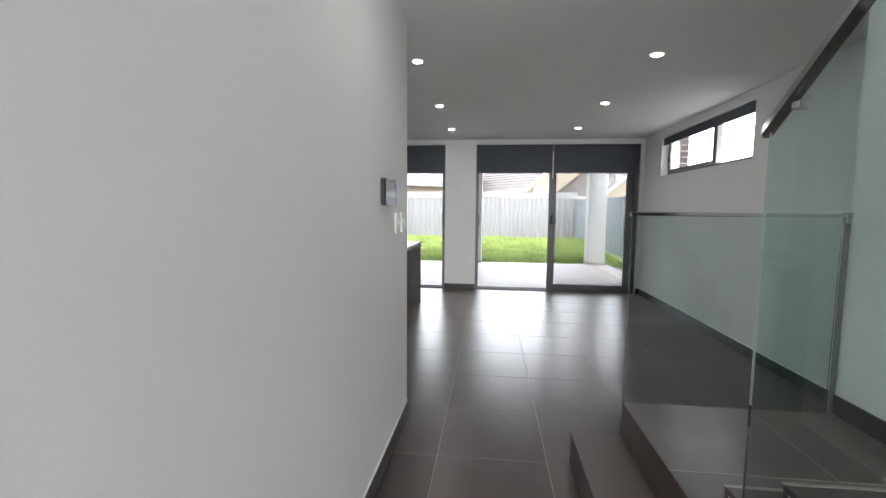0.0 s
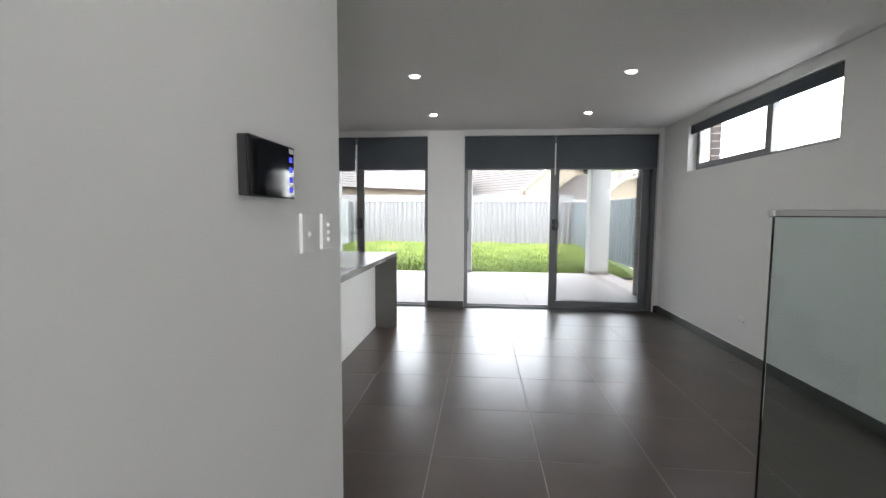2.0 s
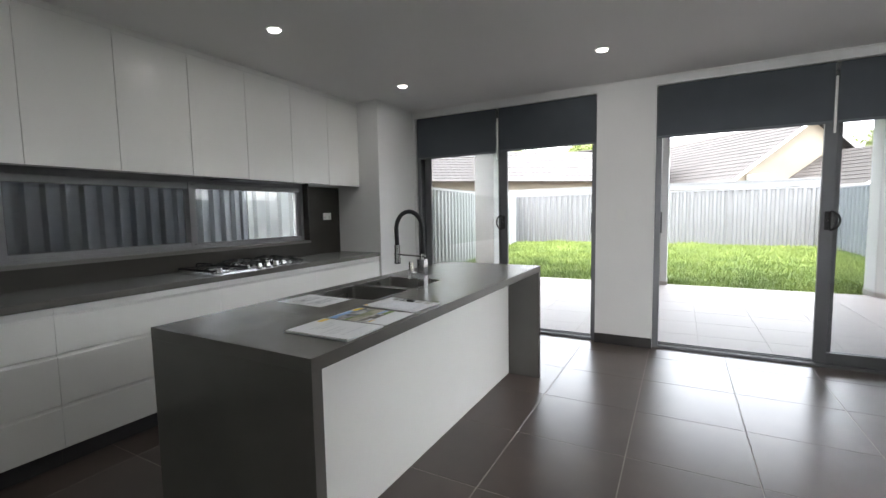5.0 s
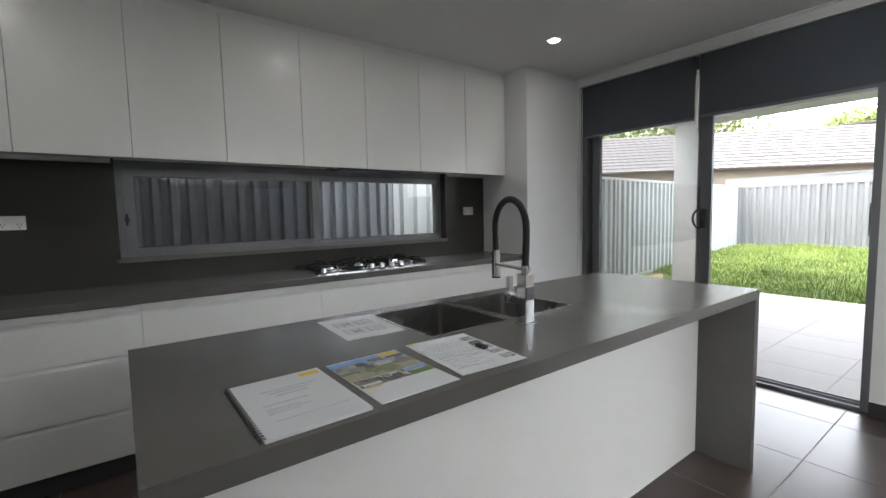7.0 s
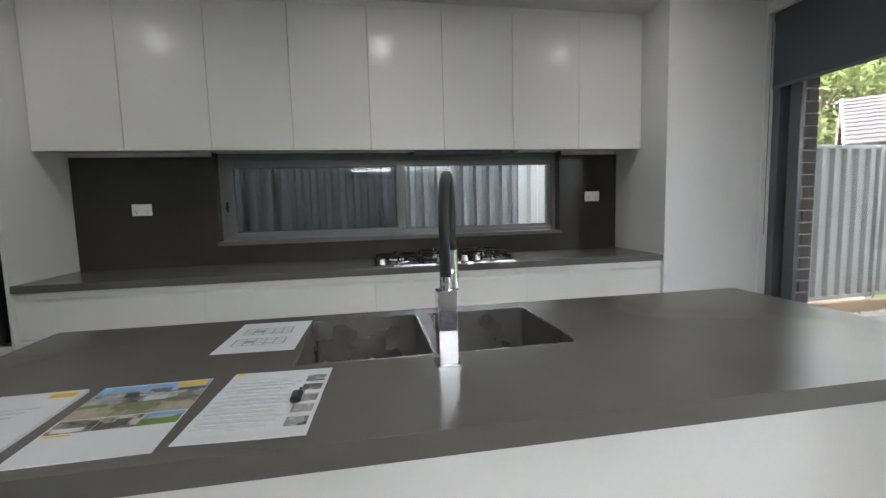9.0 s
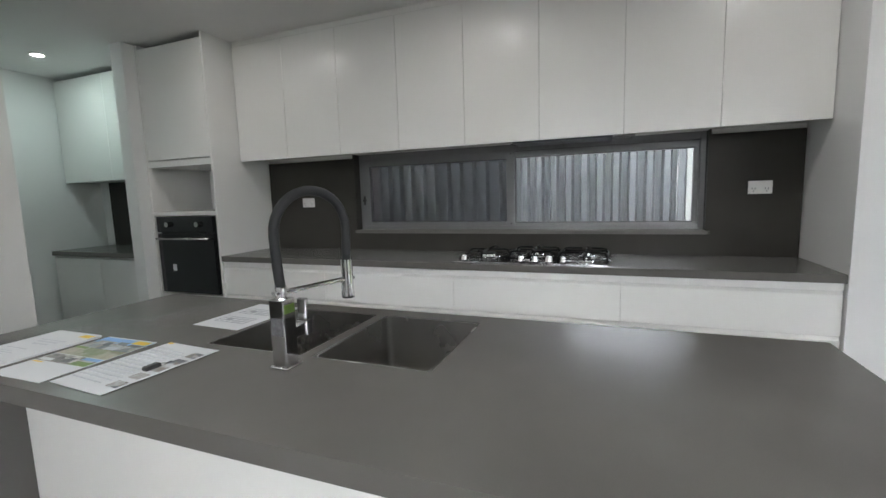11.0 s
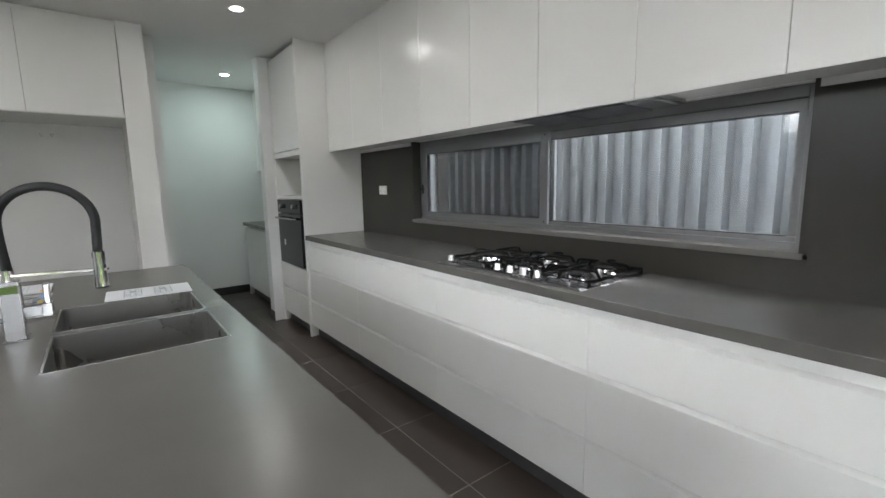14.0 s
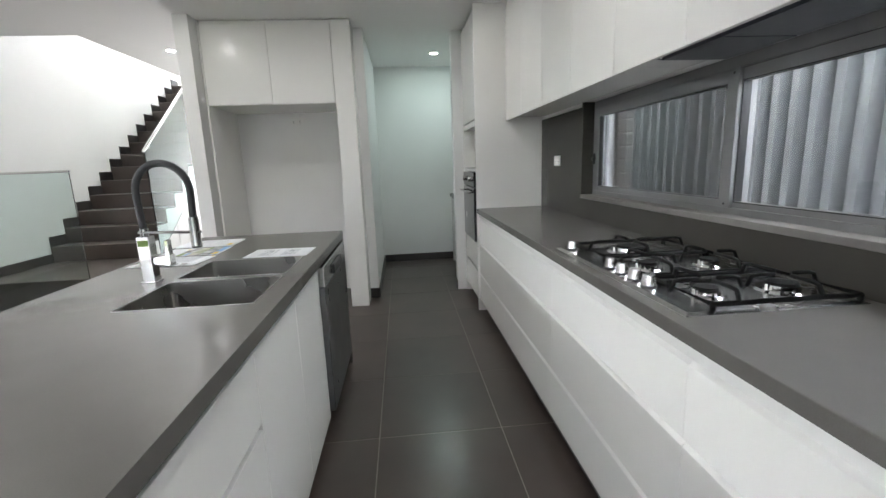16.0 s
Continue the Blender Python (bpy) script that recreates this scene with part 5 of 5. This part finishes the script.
def sheet_fence(name, p0, p1, z0, z1, mat, label, cap=True, extra=0.0, pitch=0.19, deep=0.042):
    """Corrugated steel fence with posts and rails between two plan points."""
    a, b = Vector((*p0, 0)), Vector((*p1, 0))
    d = (b - a)
    L = d.length
    d.normalize()
    nrm = Vector((-d.y, d.x, 0))
    e = thing(name, label, "fence", (a.x, a.y, z0))
    count = max(1, round(L / 2.38))
    step = L / count
    k_ = pitch / 0.19
    for i in range(count):
        s0, s1 = i * step + 0.03, (i + 1) * step - 0.03
        prof = []
        s = s0
        while s < s1:
            for ds, off in ((0.0, 0.0), (0.055, 0.0), (0.085, deep), (0.150, deep), (0.175, 0.0)):
                if s + ds * k_ <= s1:
                    prof.append((s + ds * k_, off))
            s += pitch
        prof.append((s1, 0.0))
        vs, fs = [], []
        for t_ in (0.0, 0.0012):
            for q, off in prof:
                for z in (z0 + 0.04, z1 - 0.03):
                    c = a + d * q + nrm * (off + t_)
                    vs.append((c.x, c.y, z))
        n = len(prof)
        for k in range(n - 1):
            for o in (0, 2 * n):
                fs.append((o + 2 * k, o + 2 * k + 2, o + 2 * k + 3, o + 2 * k + 1))
        me = bpy.data.meshes.new("sheet_panel")
        me.from_pydata(vs, [], fs)
        part("sheet_panel", me, mat, e)
        for z in (z0 + 0.02, z1 - 0.04):
            bm = bmesh.new()
            add_box(bm, s0, s1, -0.012, 0.040, z, z + 0.045, bevel=0.003)
            rot = Matrix.Translation(a) @ Matrix.Rotation(math.atan2(d.y, d.x), 4, "Z")
            bmesh.ops.transform(bm, matrix=rot, verts=bm.verts)
            part("rail", bm, mat, e)
    for i in range(count + 1):
        bm = bmesh.new()
        add_box(bm, i * step - 0.028, i * step + 0.028, -0.020, 0.048, z0 - 0.1, z1 + 0.012, bevel=0.003)
        rot = Matrix.Translation(a) @ Matrix.Rotation(math.atan2(d.y, d.x), 4, "Z")
        bmesh.ops.transform(bm, matrix=rot, verts=bm.verts)
        part("post", bm, mat, e)
    if extra:
        bm = bmesh.new()
        add_box(bm, 0, L, 0.0, 0.02, z1 + 0.02, z1 + extra - 0.02)
        for i in range(int(L / 0.19)):
            add_box(bm, i * 0.19, i * 0.19 + 0.07, -0.012, 0.0, z1 + 0.02, z1 + extra - 0.02)
        add_box(bm, 0, L, -0.015, 0.035, z1 + extra - 0.03, z1 + extra + 0.01)
        rot = Matrix.Translation(a) @ Matrix.Rotation(math.atan2(d.y, d.x), 4, "Z")
        bmesh.ops.transform(bm, matrix=rot, verts=bm.verts)
        part("top_extension", bm, mat, e)
    return e


sheet_fence("fence", (3.45, 17.6), (-5.35, 17.6), 0.05, 1.84, M_FENCEWHITE, "pale corrugated steel boundary fence behind the lawn", extra=0.22)
sheet_fence("fence", (4.65, 6.0), (3.48, 17.5), 0.0, 1.78, M_FENCE, "blue-grey corrugated steel side fence", extra=0)
sheet_fence("fence", (-5.09, 18.1), (-4.39, 6.216), -0.02, 1.86, M_FENCELIFTED, "pale corrugated steel side fence beside the lawn")
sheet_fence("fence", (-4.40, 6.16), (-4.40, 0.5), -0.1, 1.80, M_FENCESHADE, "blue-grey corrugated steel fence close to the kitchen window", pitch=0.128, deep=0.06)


# lawn
def lawn_height(x, y):
    t = min(1, max(0, (y - 11.6) / 5.5))
    return -0.12 + 0.36 * t ** 0.8 + 0.05 * noise.noise((x * 0.7, y * 0.7, 0.3))


bm = bmesh.new()
NX, NY = 44, 32
g = [[bm.verts.new((-5.2 + 9.1 * i / NX, 11.56 + 6.0 * j / NY, lawn_height(-5.2 + 9.1 * i / NX, 11.56 + 6.0 * j / NY))) for j in range(NY + 1)] for i in range(NX + 1)]
for i in range(NX):
    for j in range(NY):
        bm.faces.new((g[i][j], g[i + 1][j], g[i + 1][j + 1], g[i][j + 1]))
solid("lawn", bm, M_SOIL, "uneven turf of the back lawn", "ground", smooth=True)
rng = np.random.default_rng(4)
vs, fs = [], []
for i in range(68000):
    x, y = rng.uniform(-4.9, 3.6), 11.6 + 5.9 * rng.uniform() ** 1.15
    if x > -3.86 and x < 3.05 and y < 11.92 and (abs(x + 3.62) < 0.24 or abs(x + 0.35) < 0.24 or abs(x - 2.815) < 0.24):
        continue
    if x < -3.9 and y < 12.4:
        continue
    z = lawn_height(x, y)
    hgt = rng.uniform(0.035, 0.105) * (1 + 0.5 * noise.noise((x * 1.3, y * 1.3, 2)))
    a = rng.uniform(0, 2 * math.pi)
    w = rng.uniform(0.004, 0.008)
    lx, ly = math.cos(a) * hgt * rng.uniform(0.2, 0.7), math.sin(a) * hgt * rng.uniform(0.2, 0.7)
    px, py = -math.sin(a) * w, math.cos(a) * w
    k = len(vs)
    vs += [(x - px, y - py, z - 0.01), (x + px, y + py, z - 0.01), (x + lx * 0.5 + px * 0.7, y + ly * 0.5 + py * 0.7, z + hgt * 0.65), (x + lx * 0.5 - px * 0.7, y + ly * 0.5 - py * 0.7, z + hgt * 0.65), (x + lx, y + ly, z + hgt)]
    fs += [(k, k + 1, k + 2, k + 3), (k + 3, k + 2, k + 4)]
me = bpy.data.meshes.new("grass")
me.from_pydata(vs, [], fs)
solid("grass", me, M_GRASS, "long bright green grass of the back lawn", "grass", "stuff")

# pebble strip beside the left fence
vs, fs = [], []
for i in range(1500):
    x, y = rng.uniform(-4.4, -3.4) if i % 3 else rng.uniform(-4.4, -3.97), rng.uniform(7.7, 12.3)
    if x > -3.97 and y > 7.6:
        x -= 0.6
    r = rng.uniform(0.018, 0.04)
    k = len(vs)
    z = -0.15 + r * 0.4 + rng.uniform(0, 0.03)
    vs += [(x - r, y, z), (x, y - r * 0.8, z), (x + r, y, z), (x, y + r * 0.8, z), (x, y, z + r * 0.6), (x, y, z - r * 0.5)]
    fs += [(k + p, k + (p + 1) % 4, k + 4) for p in range(4)] + [(k + (p + 1) % 4, k + p, k + 5) for p in range(4)]
me = bpy.data.meshes.new("pebbles")
me.from_pydata(vs, [], fs)
solid("pebbles", me, M_PEBBLE, "pale pebbles along the side fence", "pebbles", "stuff")
solid("garden_sleeper", boxes((-4.44, -4.36, 7.3, 12.2, -0.16, 0.02), bevel=0.006), M_TIMBER, "timber sleeper under the side fence", "edging")


# neighbouring houses
def tiled_plane(bm_data, p00, p10, p01, rows, cols):
    """Courses of wavy roof tiles from the eave line p00-p10 up to p01."""
    o, u, v = Vector(p00), Vector(p10) - Vector(p00), Vector(p01) - Vector(p00)
    nrm = u.cross(v).normalized()
    if nrm.z < 0:
        nrm = -nrm
    vs, fs = bm_data
    for r in range(rows):
        base = len(vs)
        sub = cols * 2
        for e_, lift in ((0.0, 0.020), (1.0, 0.0)):
            for c in range(sub + 1):
                q = o + u * (c / sub) + v * ((r + e_ * 1.02) / rows) + nrm * (lift + (0.014 if c % 2 else 0.0))
                vs.append(tuple(q))
        for c in range(sub):
            fs.append((base + c, base + c + 1, base + sub + 2 + c, base + sub + 1 + c))
        k = len(vs)
        for c in range(sub + 1):
            q = o + u * (c / sub) + v * (r / rows) - nrm * 0.02
            vs.append(tuple(q))
        for c in range(sub):
            fs.append((k + c, k + c + 1, base + c + 1, base + c))


def plain_mesh(vs, fs):
    me = bpy.data.meshes.new("m")
    me.from_pydata(vs, [], fs)
    return me


def house_long():
    e = thing("house", "neighbouring house with a long weathered tile roof and a skylight", "house", (-6, 26, -0.16))
    part("wall", boxes((-13.0, -1.2, 23.6, 31.0, -0.16, 2.45)), M_CREAM, e)
    d = ([], [])
    tiled_plane(d, (-13.6, 23.0, 2.42), (-0.6, 23.0, 2.42), (-13.6, 27.0, 4.35), 14, 48)
    tiled_plane(d, (-0.6, 31.6, 2.42), (-13.6, 31.6, 2.42), (-0.6, 27.0, 4.35), 10, 40)
    rf = tagged(part("roof", plain_mesh(*d), M_ROOF, e), kind="stuff")
    sk_ = bmesh.new()
    add_box(sk_, -0.55, 0.55, -0.45, 0.45, 0.0, 0.10, bevel=0.01)
    bmesh.ops.transform(sk_, matrix=Matrix.Translation((-4.6, 24.35, 3.11)) @ Matrix.Rotation(math.atan2(1.93, 4.0), 4, "X"), verts=sk_.verts)
    part("skylight", sk_, M_PAPER, rf, "pale skylight")
    part("gutter", boxes((-13.6, -0.6, 22.9, 23.02, 2.30, 2.42), bevel=0.01), M_FASCIA, e)
    part("ridge_cap", boxes((-13.6, -0.6, 26.9, 27.1, 4.36, 4.46), bevel=0.02), M_ROOF, e)


def gable_house(name, corner, turn, w, length, eave, ridge, label, mat_roof, ac=None):
    """The gable end runs from the corner along x, the side along y, before the turn."""
    e = thing(name, label, "house", (0, 0, 0))
    x0, x1, y0, y1 = 0.0, w, 0.0, length
    xm = (x0 + x1) / 2
    bm = boxes((x0, x1, y0, y1, -0.16, eave))
    v = [bm.verts.new(c) for c in ((x0, y0, eave), (x1, y0, eave), (xm, y0, ridge), (x0, y1, eave), (x1, y1, eave), (xm, y1, ridge))]
    bm.faces.new((v[0], v[1], v[2]))
    bm.faces.new((v[3], v[5], v[4]))
    bm.faces.new((v[0], v[2], v[5], v[3]))
    bm.faces.new((v[1], v[4], v[5], v[2]))
    part("wall", bm, M_CREAM, e)
    sl = (ridge - eave) / (xm - x0)
    o = 0.45
    d = ([], [])
    n = max(6, int((xm - x0 + o) / 0.25))
    c = int((y1 - y0 + 0.8) / 0.24)
    tiled_plane(d, (x0 - o, y1 + 0.4, eave - o * sl + 0.05), (x0 - o, y0 - 0.4, eave - o * sl + 0.05), (xm, y1 + 0.4, ridge + 0.05), n, c)
    tiled_plane(d, (x1 + o, y0 - 0.4, eave - o * sl + 0.05), (x1 + o, y1 + 0.4, eave - o * sl + 0.05), (xm, y0 - 0.4, ridge + 0.05), n, c)
    tagged(part("roof", plain_mesh(*d), mat_roof, e), kind="stuff")
    for s, xa in ((1, x0 - o), (-1, x1 + o)):
        bm = bmesh.new()
        vv = [bm.verts.new(q) for q in ((xa, y0 - 0.42, eave - o * sl - 0.07), (xm, y0 - 0.42, ridge - 0.05), (xm, y0 - 0.42, ridge + 0.07), (xa, y0 - 0.42, eave - o * sl + 0.06))]
        ww = [bm.verts.new(q.co + Vector((0, 0.05, 0))) for q in vv]
        bm.faces.new(vv)
        bm.faces.new(ww[::-1])
        for i in range(4):
            bm.faces.new((vv[i], vv[(i + 1) % 4], ww[(i + 1) % 4], ww[i]))
        part("barge_board", bm, M_WHITEPL, e)
    part("gutter", boxes((x0 - o - 0.1, x0 - o + 0.02, y0 - 0.4, y1 + 0.4, eave - o * sl - 0.06, eave - o * sl + 0.05)), M_FASCIA, e)
    if ac:
        u = part("air_conditioner", boxes((ac[0] - 0.4, ac[0] + 0.4, y0 - 0.35, y0 - 0.02, ac[1] - 0.3, ac[1] + 0.3), bevel=0.02), M_WHITEPL, e, "white air conditioner unit")
        b = bmesh.new()
        tube(b, [(ac[0] - 0.1 + 0.2 * math.cos(a), y0 - 0.36, ac[1] + 0.2 * math.sin(a)) for a in [2 * math.pi * q / 20 for q in range(20)]], 0.015, 6, closed=True)
        part("fan_guard", b, M_FASCIA, u)
    e.location, e.rotation_euler = (*corner, 0), (0, 0, radians(turn))
    return e


house_long()
gable_house("house", (2.0, 24.3), 38, 6.8, 9.0, 2.72, 5.0, "cream neighbouring house with a gable and an air conditioner", M_ROOF, ac=(0.85, 2.35))
gable_house("house", (5.6, 22.8), 32, 4.2, 5.0, 2.30, 3.55, "small cream gabled outbuilding with a tiled roof", M_ROOF)
gable_house("house", (-12.22, 20.49), -50, 5.2, 9.0, 2.63, 3.94, "neighbouring house with a pale grey tile roof beyond the side fence", M_ROOFGREY)
# No known building: a block added out of view to darken the side passage.
sky_block = thing("house", "unseen tall rendered house block, added to keep sky off the kitchen window", "house", (-7, 3.5, -0.16))
part("wall", boxes((-10.5, -5.35, -3, 4.9, -0.16, 4.2)), M_RENDER, sky_block)
d = ([], [])
tiled_plane(d, (-4.95, -3.4, 4.1), (-4.95, 5.3, 4.1), (-7.9, -3.4, 5.7), 9, 29)
tagged(part("roof", plain_mesh(*d), M_ROOF, sky_block), kind="stuff")
side_house = thing("house", "pink-brown brick house wall close beyond the high window", "house", (RIGHT + 4, 4.5, -0.16))
part("wall", boxes((RIGHT + 2.2, RIGHT + 6, 0.0, 8.6, -0.16, 2.08)), M_PINKBRICK, side_house)
part("gutter", boxes((RIGHT + 1.75, RIGHT + 1.88, -0.3, 8.9, 2.06, 2.16), bevel=0.01), M_FASCIA, side_house)
part("soffit", boxes((RIGHT + 1.88, RIGHT + 6.2, -0.3, 8.9, 2.10, 2.14)), M_FASCIA, side_house)
part("gutter", boxes((-5.03, -4.91, -3.4, 5.3, 4.0, 4.12), bevel=0.01), M_FASCIA, sky_block)


def tree(x, y, h, spread, seed, leaves=9500, dense=1.1):
    r = np.random.default_rng(seed)
    e = thing("tree", "gum tree with a loose green crown behind the houses", "tree", (x, y, -0.16), "trees behind the houses")
    bm = bmesh.new()
    tube(bm, [(x, y, -0.16), (x + 0.1, y, h * 0.25), (x - 0.1, y + 0.1, h * 0.5), (x, y, h * 0.8)], h * 0.022, 8)
    ends = []
    for i in range(9):
        a = 2 * math.pi * i / 9 + r.uniform(-0.3, 0.3)
        z0_ = h * r.uniform(0.3, 0.65)
        rad = spread * r.uniform(0.55, 1.0)
        tip = (x + rad * math.cos(a), y + rad * math.sin(a), z0_ + h * r.uniform(0.1, 0.32))
        tube(bm, [(x, y, z0_), (x + 0.5 * rad * math.cos(a), y + 0.5 * rad * math.sin(a), z0_ + h * 0.08), tip], h * 0.008, 6)
        ends.append(tip)
        ends.append((x + 0.55 * rad * math.cos(a), y + 0.55 * rad * math.sin(a), z0_ + h * r.uniform(0.1, 0.3)))
    ends.append((x, y, h * 0.92))
    ends.append((x, y, h * 0.8))
    part("trunk", bm, M_BARK, e)
    vs, fs = [], []
    for i in range(leaves):
        c = ends[r.integers(len(ends))]
        g_ = r.normal(size=3) * spread * 0.17
        p = Vector((c[0] + g_[0], c[1] + g_[1], c[2] + g_[2] * 0.75))
        s = r.uniform(0.06, 0.17) * dense
        a = Vector(r.normal(size=3)).normalized()
        b = a.cross(Vector(r.normal(size=3))).normalized()
        k = len(vs)
        vs += [tuple(p - a * s), tuple(p + b * s * 0.45), tuple(p + a * s), tuple(p - b * s * 0.45)]
        fs.append((k, k + 1, k + 2, k + 3))
    part("crown", plain_mesh(vs, fs), M_LEAF, e)


tree(-17, 25, 8.0, 3.4, 1)
tree(-13, 33, 9.0, 4.0, 2)
tree(-22, 20, 8.5, 3.8, 3)
tree(-19, 31, 9.5, 4.2, 6)
tree(11.0, 34, 6.2, 2.2, 4)
tree(-6.5, 38, 6.6, 3.0, 7)

# ---------- pieces: bricks, patio tiles, floor tiles ----------
_meshes = {}


def piece_mesh(name, sx, sy, sz, bevel, mat):
    key = (name, round(sx, 3), round(sy, 3), round(sz, 3))
    if key not in _meshes:
        x, y = sx / 2, sy / 2
        b = bevel
        vs = [(-x, -y, 0), (x, -y, 0), (x, y, 0), (-x, y, 0), (-x, -y, sz - b), (x, -y, sz - b), (x, y, sz - b), (-x, y, sz - b), (-x + b, -y + b, sz), (x - b, -y + b, sz), (x - b, y - b, sz), (-x + b, y - b, sz)]
        fs = [(0, 3, 2, 1), (0, 1, 5, 4), (1, 2, 6, 5), (2, 3, 7, 6), (3, 0, 4, 7), (4, 5, 9, 8), (5, 6, 10, 9), (6, 7, 11, 10), (7, 4, 8, 11), (8, 9, 10, 11)]
        me = bpy.data.meshes.new(name)
        me.from_pydata(vs, [], fs)
        me.materials.append(mat)
        _meshes[key] = me
    return _meshes[key]


def piece(name, me, parent, loc, rot=None):
    ob = new(name, me)
    ob.parent = parent
    m = Matrix.Translation(loc)
    if rot:
        m = m @ rot
    ob.matrix_basis = m
    return ob


# brick faces: the long face that looks into the patio and the end face that looks to the lawn
for core, xs, y0, y1, xe0, xe1 in ((bpy.data.objects["wall_brick_right"], (2.741, -1), REAR_OUT + 0.005, 8.894, 2.735, 2.965), (bpy.data.objects["wall_brick_left"], (-2.906, 1), REAR_OUT + 0.005, 7.925, -3.2, -2.9)):
    x, s = xs
    rot = Matrix.Rotation(radians(90 * s), 4, "Y")
    row = 0
    z = -0.12
    while z < 2.84:
        y = y0 - (0.12 if row % 2 else 0.0)
        while y < y1 - 0.02:
            a, b = max(y, y0), min(y + 0.23, y1)
            if b - a > 0.03:
                piece("brick", piece_mesh("brick", 0.076, b - a, 0.011, 0.003, M_BRICK), core, (x, (a + b) / 2, z + 0.038), rot)
            y += 0.24
        z += 0.086
        row += 1

for core, x0, x1, y, s, za, zb in ((bpy.data.objects["wall_brick_jamb"], LEFT - 0.325, LEFT - 0.221, KW[0] + 0.029, 1, 0.86, 2.0), (bpy.data.objects["wall_brick_jamb_high"], RIGHT + 0.251, RIGHT + 0.355, HW[1] - 0.029, -1, 1.72, 2.6)):
    z = za
    rot = Matrix.Rotation(radians(-90 * s), 4, "X")
    while z < zb:
        piece("brick", piece_mesh("brick", x1 - x0 + 0.004, 0.076, 0.011, 0.003, M_BRICK), core, ((x0 + x1) / 2, y, z + 0.038), rot)
        z += 0.086
ptx = 0.60
for i in range(12):
    for j in range(7):
        x, y = -3.95 + ptx * (i + 0.5), REAR_OUT - 0.06 + 0.0 + ptx * (j + 0.5)
        x1_, y1_ = min(x + ptx / 2, 3.15), min(y + ptx / 2, 11.60)
        sx, sy = x1_ - (x - ptx / 2), y1_ - (y - ptx / 2)
        if sx > 0.03 and sy > 0.03:
            piece("paving_tile", piece_mesh("paving_tile", sx - 0.003, sy - 0.003, 0.006, 0.001, M_PAVE), patio, (x - ptx / 2 + sx / 2, y - ptx / 2 + sy / 2, PZ - 0.005))

gap = 0.0042
i0, i1 = math.floor((LEFT - TX) / T), math.ceil((RIGHT - TX) / T)
j0, j1 = math.floor((BACK - TY) / T), math.ceil((REAR + 0.06 - TY) / T)
for i in range(i0, i1):
    for j in range(j0, j1):
        xa, xb = max(TX + i * T, LEFT), min(TX + (i + 1) * T, RIGHT)
        ya, yb = max(TY + j * T, BACK), min(TY + (j + 1) * T, REAR + 0.06)
        if xb - xa < 0.02 or yb - ya < 0.02 or (xa > STAIRWALL and yb < 2.2) or (xb < HALL and yb < 0.6):
            continue
        piece("floor_tile", piece_mesh("floor_tile", xb - xa - gap, yb - ya - gap, 0.006, 0.0012, M_TILE), floor, ((xa + xb) / 2, (ya + yb) / 2, -0.006))
